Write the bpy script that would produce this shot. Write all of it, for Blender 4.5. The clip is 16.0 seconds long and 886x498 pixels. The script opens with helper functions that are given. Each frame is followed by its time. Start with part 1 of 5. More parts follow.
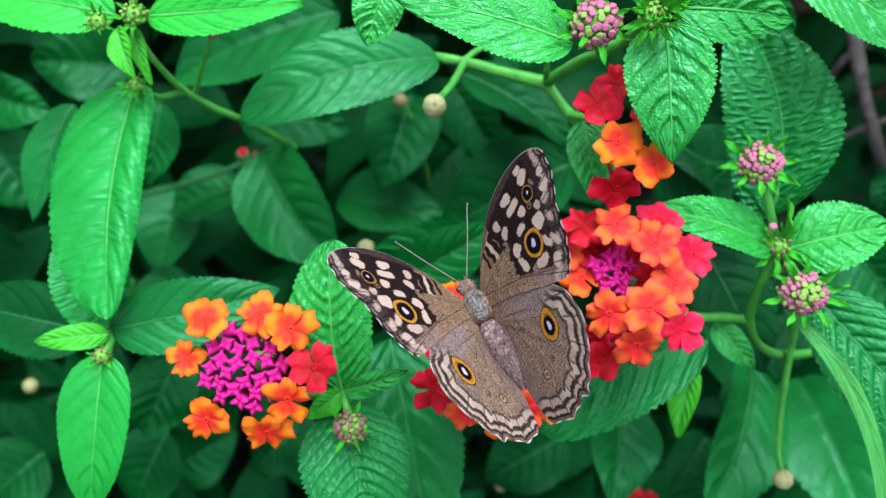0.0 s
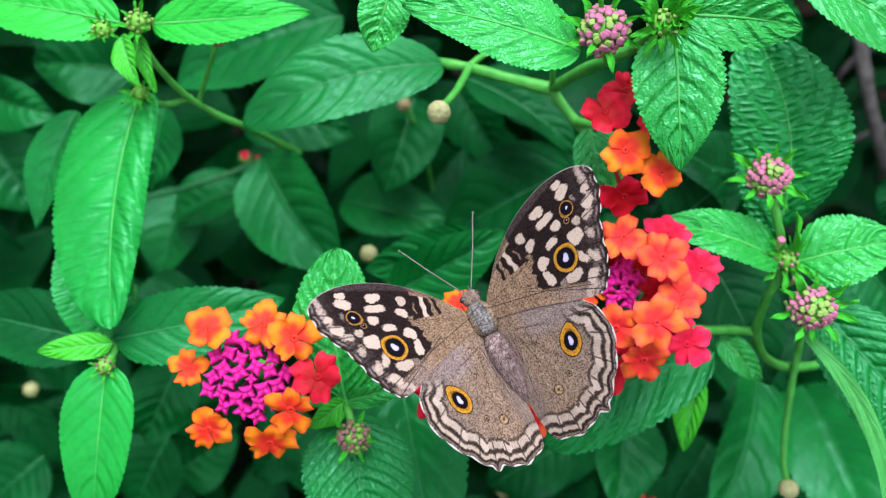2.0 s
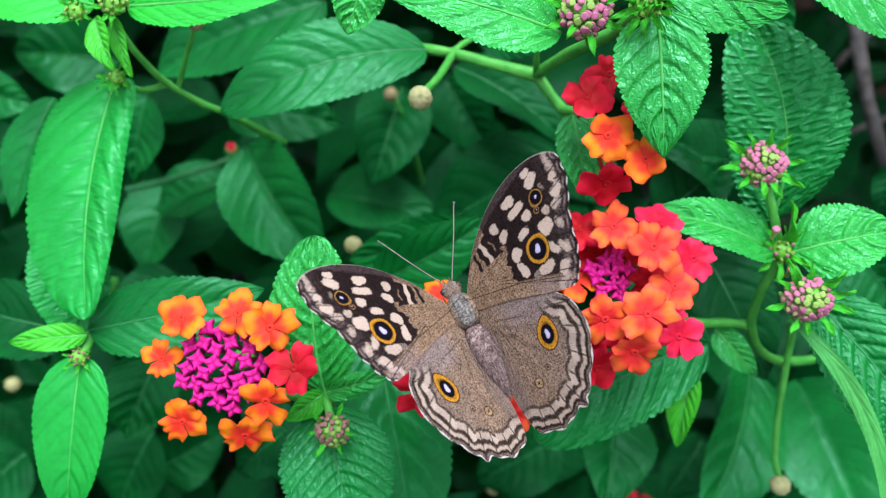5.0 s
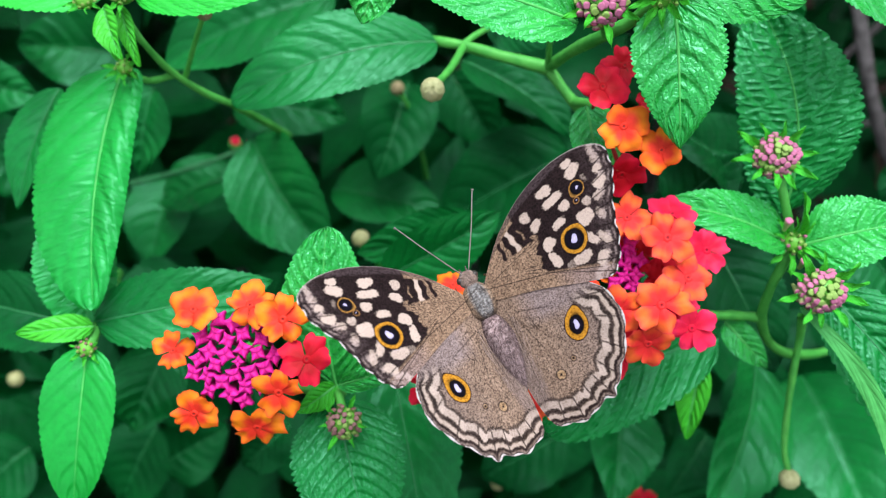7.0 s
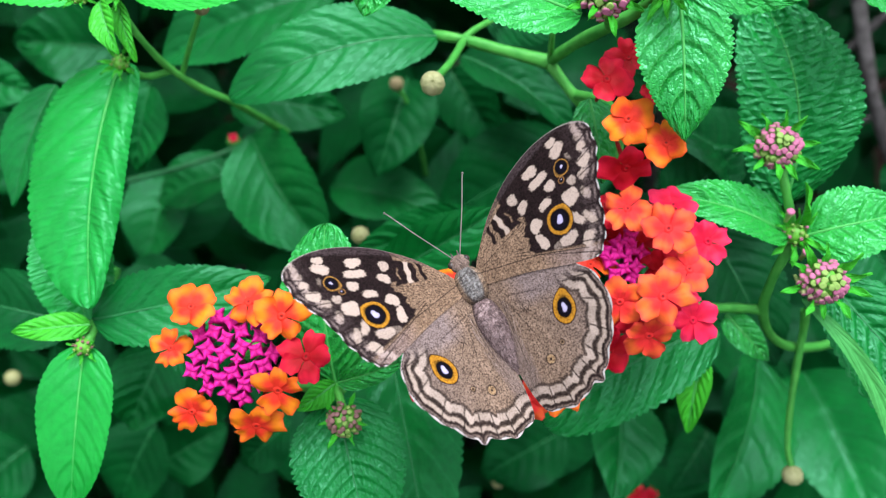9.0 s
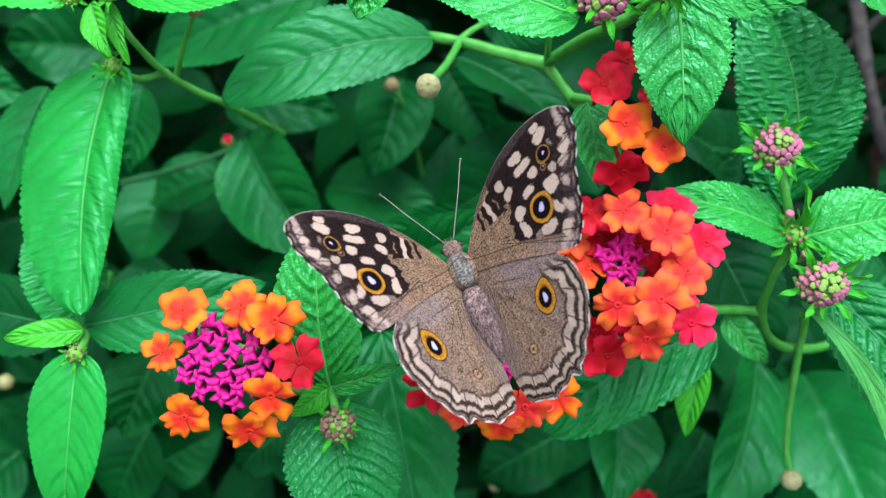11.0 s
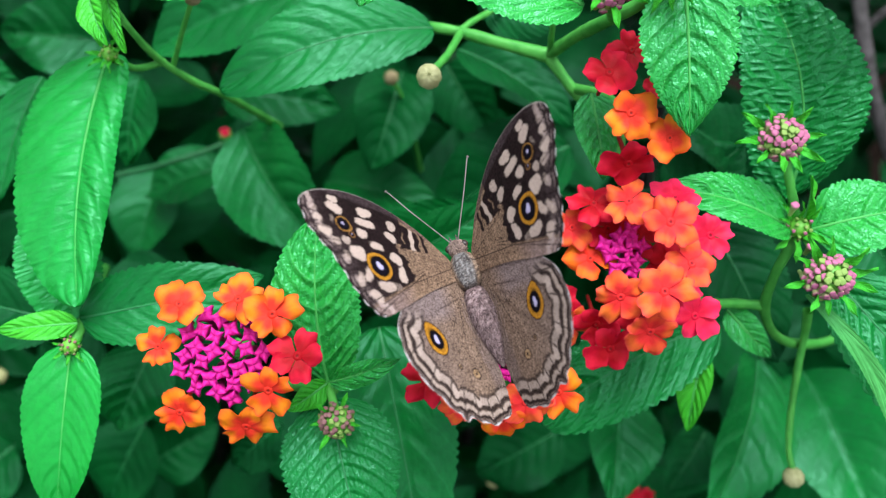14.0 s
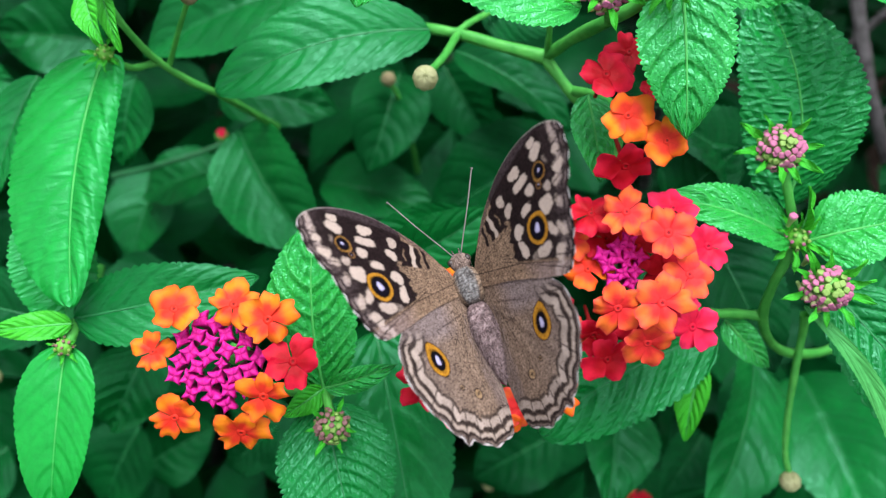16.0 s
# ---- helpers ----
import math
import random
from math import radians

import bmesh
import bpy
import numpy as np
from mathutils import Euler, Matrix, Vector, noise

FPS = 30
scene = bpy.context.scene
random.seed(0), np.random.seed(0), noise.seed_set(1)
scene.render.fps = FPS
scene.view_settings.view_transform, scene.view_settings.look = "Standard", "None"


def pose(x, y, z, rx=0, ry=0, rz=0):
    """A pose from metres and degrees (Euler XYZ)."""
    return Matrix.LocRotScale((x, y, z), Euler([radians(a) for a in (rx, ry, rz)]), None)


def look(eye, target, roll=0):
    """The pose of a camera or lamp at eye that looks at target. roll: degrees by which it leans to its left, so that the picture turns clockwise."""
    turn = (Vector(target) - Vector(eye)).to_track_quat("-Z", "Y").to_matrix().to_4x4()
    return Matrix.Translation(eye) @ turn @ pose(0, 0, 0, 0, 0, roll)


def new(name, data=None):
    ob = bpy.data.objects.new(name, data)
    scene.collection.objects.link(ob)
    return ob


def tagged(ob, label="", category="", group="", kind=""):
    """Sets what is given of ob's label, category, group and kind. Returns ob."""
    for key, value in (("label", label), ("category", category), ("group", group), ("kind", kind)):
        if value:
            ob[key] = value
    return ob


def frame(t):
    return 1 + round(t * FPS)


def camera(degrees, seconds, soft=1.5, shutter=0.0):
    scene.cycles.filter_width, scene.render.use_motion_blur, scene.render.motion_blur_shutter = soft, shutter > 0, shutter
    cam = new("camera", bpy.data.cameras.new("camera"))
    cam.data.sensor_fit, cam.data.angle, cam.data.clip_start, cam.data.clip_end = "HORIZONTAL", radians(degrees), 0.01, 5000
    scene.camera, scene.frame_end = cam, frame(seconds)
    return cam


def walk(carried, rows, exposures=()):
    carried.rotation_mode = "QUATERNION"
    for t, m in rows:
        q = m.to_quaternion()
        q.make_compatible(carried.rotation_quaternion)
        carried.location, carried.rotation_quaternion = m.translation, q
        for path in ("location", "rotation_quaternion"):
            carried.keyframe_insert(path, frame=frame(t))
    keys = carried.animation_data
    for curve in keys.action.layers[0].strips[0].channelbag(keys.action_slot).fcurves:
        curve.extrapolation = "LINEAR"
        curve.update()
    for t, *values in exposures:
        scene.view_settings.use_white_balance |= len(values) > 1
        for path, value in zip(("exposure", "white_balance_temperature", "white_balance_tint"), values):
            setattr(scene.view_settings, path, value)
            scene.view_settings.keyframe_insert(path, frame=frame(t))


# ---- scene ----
# The shrub's own axes: u to the right, v up the picture plane, w towards the viewer; lengths of the plant in millimetres.
MM = 0.001
SHRUB = pose(0, 0, 0.55, 50, 0, 0)
cam = camera(58, 16.0, 1.1)
cam.data.dof.use_dof = True
cam.data.dof.focus_distance = 0.105
cam.data.dof.aperture_fstop = 20.0
# seconds, place in millimetres, turn in degrees, all in the shrub's axes
PATH = [
    (0.0, 0.000, -0.000, 118.000, -0.000, -0.000, -0.000),
    (0.5, 0.063, -0.178, 117.811, 0.062, 0.088, -0.025),
    (1.0, 0.001, 0.228, 117.613, 0.002, 0.141, 0.128),
    (1.5, -0.345, 1.244, 117.086, -0.082, 0.153, 0.191),
    (2.0, -0.530, 1.311, 116.996, -0.029, 0.058, 0.224),
    (2.5, 0.565, 0.921, 116.209, 0.146, 0.166, 0.032),
    (3.0, 1.922, 0.569, 115.300, 0.260, 0.311, 0.058),
    (3.5, 2.809, 0.103, 114.159, 0.251, 0.353, 0.283),
    (4.0, 3.444, 0.086, 113.796, 0.128, 0.341, 0.239),
    (6.5, 0.033, -0.817, 113.216, -0.238, -0.313, 0.357),
    (7.0, -0.207, -1.229, 113.179, -0.191, -0.279, 0.378),
    (7.5, 0.060, -1.973, 112.951, -0.119, -0.172, 0.473),
    (8.0, -0.469, -1.695, 112.831, -0.214, -0.325, 0.304),
    (8.5, -0.799, -1.497, 112.552, -0.279, -0.427, 0.195),
    (9.0, -0.661, -1.833, 112.047, -0.250, -0.440, 0.217),
    (11.5, -0.531, -0.645, 110.613, -0.443, -0.731, 0.090),
    (12.0, 0.160, -0.996, 110.695, -0.291, -0.642, 0.364),
    (12.5, -0.059, -0.820, 110.185, -0.322, -0.788, 0.458),
    (13.0, -0.610, -1.224, 110.011, -0.362, -0.928, 0.611),
    (13.5, -0.879, -1.771, 109.553, -0.383, -0.940, 0.535),
    (14.0, -1.044, -1.689, 109.011, -0.517, -0.910, 0.393),
    (14.5, -0.966, -1.282, 109.056, -0.599, -0.789, 0.321),
    (15.0, -1.191, -0.724, 109.118, -0.716, -0.898, 0.387),
    (15.5, -1.348, -1.033, 109.123, -0.546, -1.056, 0.582),
    (16.0, -0.637, -1.578, 108.476, -0.410, -1.022, 0.578),
]
walk(cam, [(t, SHRUB @ pose(u * MM, v * MM, w * MM, rx, ry, rz)) for t, u, v, w, rx, ry, rz in PATH])

# ---- world, sun, exposure ----
world = bpy.data.worlds.new("sky")
scene.world = world
world.use_nodes = True
wn = world.node_tree.nodes
sky = wn.new("ShaderNodeTexSky")
sky.sky_type = "NISHITA"
sky.sun_disc = False
sky.sun_elevation = radians(75)
sky.sun_rotation = radians(150)
veil = wn.new("ShaderNodeHueSaturation")
veil.inputs["Saturation"].default_value = 0.3
world.node_tree.links.new(sky.outputs[0], veil.inputs["Color"])
world.node_tree.links.new(veil.outputs[0], wn["Background"].inputs[0])
wn["Background"].inputs[1].default_value = 0.15
sun_data = bpy.data.lights.new("sun", "SUN")
sun_data.energy, sun_data.angle, sun_data.color = 3.0, radians(40), (0.95, 0.98, 1.0)
sun = new("sun", sun_data)
sun.matrix_world = look((0.12, -0.15, 1.9), (0, 0, 0.55))
scene.view_settings.exposure = 1.22


# ---- materials ----
TONE = 0.72  # from the tints as seen in full daylight to reflectances


def toned(c):
    return tuple(TONE * a for a in c)


def shader(name, rough=0.5, spec=0.5):
    m = bpy.data.materials.new(name)
    m.use_nodes = True
    b = m.node_tree.nodes["Principled BSDF"]
    b.inputs["Roughness"].default_value = rough
    b.inputs["Specular IOR Level"].default_value = spec
    return m, m.node_tree.nodes, m.node_tree.links, b


def math_node(n, l, op, a, b=None, c=None):
    q = n.new("ShaderNodeMath")
    q.operation = op
    for i, v in enumerate((a, b, c)):
        if v is None:
            continue
        if isinstance(v, (int, float)):
            q.inputs[i].default_value = v
        else:
            l.new(v, q.inputs[i])
    return q.outputs[0]


def ramp(n, l, value, lo, hi, to_lo=0.0, to_hi=1.0):
    q = n.new("ShaderNodeMapRange")
    q.interpolation_type = "SMOOTHSTEP"
    l.new(value, q.inputs["Value"])
    for key, v in (("From Min", lo), ("From Max", hi), ("To Min", to_lo), ("To Max", to_hi)):
        q.inputs[key].default_value = v
    return q.outputs[0]


def mix(n, l, fac, a, b, mode="MIX"):
    q = n.new("ShaderNodeMix")
    q.data_type, q.blend_type = "RGBA", mode
    for i, v in ((0, fac), (6, a), (7, b)):
        if isinstance(v, (int, float)):
            q.inputs[i].default_value = v
        elif isinstance(v, tuple):
            q.inputs[i].default_value = (*v, 1)
        else:
            l.new(v, q.inputs[i])
    return q.outputs[2]


def grain(n, l, scale, detail=3.0, kind="ShaderNodeTexNoise"):
    co = n.new("ShaderNodeTexCoord")
    q = n.new(kind)
    q.inputs["Scale"].default_value = scale
    if kind == "ShaderNodeTexNoise":
        q.inputs["Detail"].default_value = detail
    l.new(co.outputs["Object"], q.inputs["Vector"])
    return q


def relief(n, l, b, height, strength, distance):
    q = n.new("ShaderNodeBump")
    q.inputs["Strength"].default_value = strength
    q.inputs["Distance"].default_value = distance
    l.new(height, q.inputs["Height"])
    l.new(q.outputs[0], b.inputs["Normal"])
    return q


def leaf_material(name, base, fresh, vein, veins, rough, gloss, relief_by, cells, pillow=0.5, blister=0.5, fine_by=0.25, show=0.15, across=False, slant=0.27):
    """Green blade: sunken side veins along the blade's own coordinates, a network of bulging cells between them, hue drift."""
    m, n, l, b = shader(name, rough, gloss)
    base, fresh, vein = toned(base), toned(fresh), toned(vein)
    uv = n.new("ShaderNodeUVMap")
    sep = n.new("ShaderNodeSeparateXYZ")
    l.new(uv.outputs[0], sep.inputs[0])
    s, v = sep.outputs[0], sep.outputs[1]
    side = math_node(n, l, "ABSOLUTE", math_node(n, l, "MULTIPLY_ADD", v, 2.0, -1.0))
    lag = math_node(n, l, "MULTIPLY", math_node(n, l, "POWER", side, 1.3), slant)
    c = math_node(n, l, "MULTIPLY", math_node(n, l, "SUBTRACT", s, lag), veins)
    c = math_node(n, l, "MULTIPLY_ADD", grain(n, l, 170, 1).outputs[0], 0.35, c)
    near = math_node(n, l, "PINGPONG", c, 0.5)
    lines = ramp(n, l, near, 0.0, 0.07, 1.0, 0.0)
    big = grain(n, l, 90, 2).outputs[0]
    fine = grain(n, l, 900, 4).outputs[0]
    info = n.new("ShaderNodeObjectInfo")
    # network of smaller veins: cells along the side veins, or running across the blade
    at = n.new("ShaderNodeCombineXYZ")
    bow = math_node(n, l, "MULTIPLY_ADD", side, -0.06, s)
    l.new(math_node(n, l, "MULTIPLY", bow if across else c, cells[0]), at.inputs[0])
    l.new(math_node(n, l, "MULTIPLY", v, cells[1]), at.inputs[1])
    l.new(math_node(n, l, "MULTIPLY", info.outputs["Random"], 37.0), at.inputs[2])
    net = n.new("ShaderNodeTexVoronoi")
    net.feature = "DISTANCE_TO_EDGE"
    net.inputs["Scale"].default_value = 1.0
    net.inputs["Randomness"].default_value = 0.7
    l.new(at.outputs[0], net.inputs["Vector"])
    bulge = ramp(n, l, net.outputs["Distance"], 0.0, 0.34)
    small = grain(n, l, 1900, kind="ShaderNodeTexVoronoi")
    small.feature = "DISTANCE_TO_EDGE"
    dots = ramp(n, l, small.outputs["Distance"], 0.0, 0.30)
    tone = math_node(n, l, "MULTIPLY_ADD", info.outputs["Random"], 0.45, math_node(n, l, "MULTIPLY", ramp(n, l, big, 0.35, 0.65), 0.55))
    col = mix(n, l, tone, base, fresh)
    col = mix(n, l, math_node(n, l, "MULTIPLY", lines, show), col, vein)
    col = mix(n, l, ramp(n, l, fine, 0.3, 0.75, 0.0, 0.30), col, tuple(x * 0.6 for x in base))
    l.new(col, b.inputs["Base Color"])
    l.new(ramp(n, l, fine, 0.3, 0.7, rough - 0.07, rough + 0.12), b.inputs["Roughness"])
    height = math_node(n, l, "MULTIPLY", bulge, blister)
    height = math_node(n, l, "MULTIPLY_ADD", ramp(n, l, near, 0.0, 0.30), pillow, height)
    height = math_node(n, l, "MULTIPLY_ADD", dots, fine_by, height)
    height = math_node(n, l, "MULTIPLY_ADD", grain(n, l, 600, 3).outputs[0], 0.35, height)
    relief(n, l, b, height, relief_by, 0.0006)
    b.inputs["Specular Tint"].default_value = (0.42, 1.0, 0.80, 1)
    tr = n.new("ShaderNodeBsdfTranslucent")
    l.new(col, tr.inputs[0])
    mx = n.new("ShaderNodeMixShader")
    mx.inputs[0].default_value = 0.12
    l.new(b.outputs[0], mx.inputs[1])
    l.new(tr.outputs[0], mx.inputs[2])
    l.new(mx.outputs[0], n["Material Output"].inputs[0])
    return m


def plain_material(name, c1, c2, scale, rough, bump=0.3, distance=0.0003, spec=0.4, sheen=0.0):
    m, n, l, b = shader(name, rough, spec)
    g = grain(n, l, scale, 5).outputs[0]
    g2 = grain(n, l, scale * 0.15, 2).outputs[0]
    f = math_node(n, l, "MULTIPLY_ADD", g, 0.6, math_node(n, l, "MULTIPLY", g2, 0.4))
    l.new(mix(n, l, ramp(n, l, f, 0.35, 0.65), toned(c1), toned(c2)), b.inputs["Base Color"])
    relief(n, l, b, g, bump, distance)
    if sheen:
        b.inputs["Sheen Weight"].default_value = sheen
    return m


def painted_material(name, scale, rough, bump, distance, spec=0.3, glow=0.0, speckle=0.25):
    """Colour laid down with the mesh (petals, wing scales), broken up by fine grain."""
    m, n, l, b = shader(name, rough, spec)
    a = n.new("ShaderNodeVertexColor")
    a.layer_name = "pigment"
    g = grain(n, l, scale, 4).outputs[0]
    g2 = grain(n, l, scale * 0.12, 2).outputs[0]
    dark = mix(n, l, 1.0, a.outputs[0], (0.42, 0.38, 0.36), "MULTIPLY")
    light = n.new("ShaderNodeRGBToBW")
    l.new(a.outputs[0], light.inputs[0])
    keep = ramp(n, l, light.outputs[0], 0.18, 0.42, 1.0, 0.15)
    col = mix(n, l, math_node(n, l, "MULTIPLY", ramp(n, l, g, 0.46, 0.60, 0.0, speckle), keep), a.outputs[0], dark)
    col = mix(n, l, math_node(n, l, "MULTIPLY", ramp(n, l, g2, 0.35, 0.7, 0.0, speckle * 0.35), keep), col, dark)
    col = mix(n, l, 1.0, col, (TONE, TONE, TONE), "MULTIPLY")
    l.new(col, b.inputs["Base Color"])
    relief(n, l, b, g, bump, distance)
    if glow:
        tr = n.new("ShaderNodeBsdfTranslucent")
        l.new(col, tr.inputs[0])
        mx = n.new("ShaderNodeMixShader")
        mx.inputs[0].default_value = glow
        l.new(b.outputs[0], mx.inputs[1])
        l.new(tr.outputs[0], mx.inputs[2])
        l.new(mx.outputs[0], n["Material Output"].inputs[0])
    return m


LEAF = leaf_material("leaf_rugose", (0.014, 0.32, 0.040), (0.034, 0.46, 0.060), (0.12, 0.60, 0.15), 6, 0.28, 0.68, 0.48, (1.7, 10.0), 0.9, 0.65, 0.18, 0.35)
RIBBED = leaf_material("leaf_ribbed", (0.004, 0.22, 0.032), (0.010, 0.33, 0.050), (0.03, 0.42, 0.08), 6, 0.32, 0.65, 0.68, (26.0, 5.0), 0.6, 0.65, 0.12, 0.08, True, 0.42)
FRESH = leaf_material("leaf_fresh", (0.016, 0.44, 0.032), (0.034, 0.56, 0.050), (0.08, 0.58, 0.10), 7, 0.40, 0.40, 0.35, (2.0, 12.0), 0.5, 0.4, 0.15)
# leaf green darkened part-way for leaves standing in half shade
HALF_SHADED = leaf_material("leaf_half_shaded", (0.0015, 0.130, 0.020), (0.004, 0.215, 0.032), (0.02, 0.32, 0.08), 7, 0.40, 0.34, 0.30, (2.0, 11.0), 0.6, 0.25, 0.08, 0.14)
YOUNG = leaf_material("leaf_young", (0.040, 0.44, 0.02), (0.07, 0.54, 0.03), (0.13, 0.55, 0.08), 6, 0.42, 0.30, 0.30, (2.0, 10.0), 0.4, 0.3, 0.12)
RIPPLED = leaf_material("leaf_rippled", (0.003, 0.26, 0.026), (0.008, 0.36, 0.042), (0.02, 0.44, 0.08), 6, 0.40, 0.50, 0.34, (28.0, 3.4), 0.6, 0.65, 0.06, 0.08, True)
UNDERSIDE = leaf_material("leaf_underside", (0.045, 0.30, 0.055), (0.075, 0.38, 0.085), (0.10, 0.42, 0.12), 7, 0.50, 0.30, 0.25, (1.6, 9.0), 0.4, 0.2, 0.06)
CORRUGATED = leaf_material("leaf_corrugated", (0.002, 0.145, 0.022), (0.006, 0.24, 0.036), (0.03, 0.36, 0.08), 12, 0.32, 0.40, 0.45, (1.0, 15.0), 0.7, 0.45, 0.12, 0.14)
SMOOTH = leaf_material("leaf_smooth", (0.003, 0.26, 0.022), (0.008, 0.37, 0.036), (0.02, 0.42, 0.07), 7, 0.42, 0.45, 0.25, (1.6, 9.0), 0.7, 0.2, 0.06, 0.10)
# darker leaf green: the back branches' shade is put into the colour
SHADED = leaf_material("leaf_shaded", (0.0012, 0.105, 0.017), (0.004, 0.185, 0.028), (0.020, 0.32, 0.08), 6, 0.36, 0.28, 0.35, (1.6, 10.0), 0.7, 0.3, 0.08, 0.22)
# near-black leaf green: shade inside the shrub is painted into the leaves
DEEP_SHADE = leaf_material("leaf_deep_shade", (0.0007, 0.048, 0.009), (0.002, 0.105, 0.018), (0.006, 0.19, 0.04), 7, 0.45, 0.14, 0.3, (1.6, 9.0), 0.6, 0.2, 0.05)
RIB = plain_material("leaf_rib", (0.05, 0.36, 0.07), (0.09, 0.46, 0.11), 400, 0.5, 0.3, 0.0003, 0.2)
# rib green darkened to match the blades that carry shade in their colour
RIB_SHADED = plain_material("leaf_rib_shaded", (0.008, 0.15, 0.04), (0.014, 0.21, 0.06), 400, 0.5)
STEM = plain_material("green_stem", (0.045, 0.32, 0.045), (0.09, 0.44, 0.07), 500, 0.5, 0.5, 0.0004, 0.2)
TWIG = plain_material("grey_twig", (0.05, 0.046, 0.047), (0.15, 0.14, 0.142), 300, 0.8, 0.6, 0.001, 0.1)
# near black: the shade under the shrub is put into the soil colour
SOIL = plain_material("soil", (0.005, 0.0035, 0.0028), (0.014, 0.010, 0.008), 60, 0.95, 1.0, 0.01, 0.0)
SEED = plain_material("seed_head", (0.32, 0.34, 0.13), (0.48, 0.48, 0.24), 900, 0.7, 0.5)
DRYBUD = plain_material("dry_bud", (0.22, 0.20, 0.08), (0.34, 0.26, 0.15), 900, 0.8, 0.5)
SEPAL = plain_material("sepal", (0.10, 0.42, 0.03), (0.16, 0.52, 0.05), 700, 0.5)
PETAL = painted_material("petal", 900, 0.55, 0.55, 0.0003, 0.14, 0.25, 0.16)
BUDCOL = painted_material("flower_bud", 1500, 0.55, 0.3, 0.0002, 0.15, 0.1, 0.25)
SCALES = painted_material("wing_scales", 4600, 0.8, 0.5, 0.00012, 0.06, 0.0, 0.85)
FUR = plain_material("grey_fur", (0.06, 0.042, 0.042), (0.25, 0.185, 0.185), 3000, 0.9, 1.0, 0.0005, 0.05, 0.15)
FEELER = plain_material("feeler", (0.10, 0.09, 0.085), (0.20, 0.18, 0.17), 1500, 0.5, 0.3)
DARK = plain_material("dark_chitin", (0.02, 0.015, 0.014), (0.05, 0.035, 0.03), 1500, 0.4, 0.3)


# ---- builders ----
def part(name, bm, material, parent, label=""):
    me = bpy.data.meshes.new(name)
    bm.to_mesh(me)
    bm.free()
    return mesh_part(name, me, material, parent, label)


def mesh_part(name, me, material, parent, label=""):
    if not me.materials:
        me.materials.append(material)
    for p in me.polygons:
        p.use_smooth = True
    ob = new(name, me)
    ob.parent = parent
    if label:
        tagged(ob, label)
    return ob


def thing(name, place, label, category, group=""):
    ob = new(name)
    ob.empty_display_size = 0.005
    ob.matrix_basis = SHRUB @ Matrix.Translation(Vector(place) * MM)
    return tagged(ob, label, category, group)


def grid_mesh(name, co, uv=None, colours=None, wrap=False):
    """A mesh from a (rows, columns, 3) array in millimetres."""
    r, c = co.shape[:2]
    idx = np.arange(r * c).reshape(r, c)
    if wrap:
        idx = np.concatenate([idx, idx[:, :1]], 1)
    faces = np.stack([idx[:-1, :-1], idx[:-1, 1:], idx[1:, 1:], idx[1:, :-1]], -1).reshape(-1, 4)
    me = bpy.data.meshes.new(name)
    me.from_pydata((co.reshape(-1, 3) * MM).tolist(), [], faces.tolist())
    if uv is not None:
        layer = me.uv_layers.new(name="UVMap")
        layer.data.foreach_set("uv", uv.reshape(-1, 2)[faces.ravel()].astype(np.float32).ravel())
    if colours is not None:
        a = me.color_attributes.new("pigment", "FLOAT_COLOR", "POINT")
        rgba = np.ones((r * c, 4), np.float32)
        rgba[:, :3] = colours.reshape(-1, 3)
        a.data.foreach_set("color", rgba.ravel())
    return me


def unit(a):
    a = np.asarray(a, float)
    return a / np.linalg.norm(a)


def frame_axes(x, roll, toward=(0, 0, 1)):
    x = unit(x)
    z = np.asarray(toward, float)
    z = unit(z - x * (z @ x))
    y = np.cross(z, x)
    a = radians(roll)
    return x, y * math.cos(a) + z * math.sin(a), z * math.cos(a) - y * math.sin(a)


def smooth_line(points, n):
    """A Catmull-Rom line through points, n samples."""
    p = np.asarray(points, float)
    p = np.vstack([2 * p[0] - p[1], p, 2 * p[-1] - p[-2]])
    t = np.linspace(0, len(p) - 3 - 1e-9, n)
    i = t.astype(int)
    f = (t - i)[:, None]
    a, b, c, d = p[i], p[i + 1], p[i + 2], p[i + 3]
    return 0.5 * (2 * b + (c - a) * f + (2 * a - 5 * b + 4 * c - d) * f**2 + (3 * b - a - 3 * c + d) * f**3)


def tube_array(line, radii, sides=10, square=0.0):
    n = len(line)
    tangent = np.gradient(line, axis=0)
    tangent /= np.linalg.norm(tangent, axis=1)[:, None] + 1e-9
    up = np.array([0.13, 0.31, 0.94])
    y = np.cross(tangent, up)
    y /= np.linalg.norm(y, axis=1)[:, None] + 1e-9
    z = np.cross(tangent, y)
    a = np.linspace(0, 2 * math.pi, sides, endpoint=False)
    rr = np.asarray(radii, float)[:, None] * (1 + square * np.cos(4 * a))[None]
    return line[:, None] + y[:, None] * (rr * np.cos(a))[..., None] + z[:, None] * (rr * np.sin(a))[..., None]


def stem(parent, points, r0, r1, name="stem", material=None, knots=True):
    n = max(8, 8 * len(points))
    line = smooth_line(points, n)
    f = np.linspace(0, 1, n)
    radii = r0 + (r1 - r0) * f
    if knots:
        radii = radii * (1 + 0.06 * np.sin(f * 23.0) + 0.18 * np.exp(-((f - 1) / 0.06) ** 2))
    co = tube_array(line, radii, 12, 0.07)
    return mesh_part(name, grid_mesh(name, co, wrap=True), material or STEM, parent)


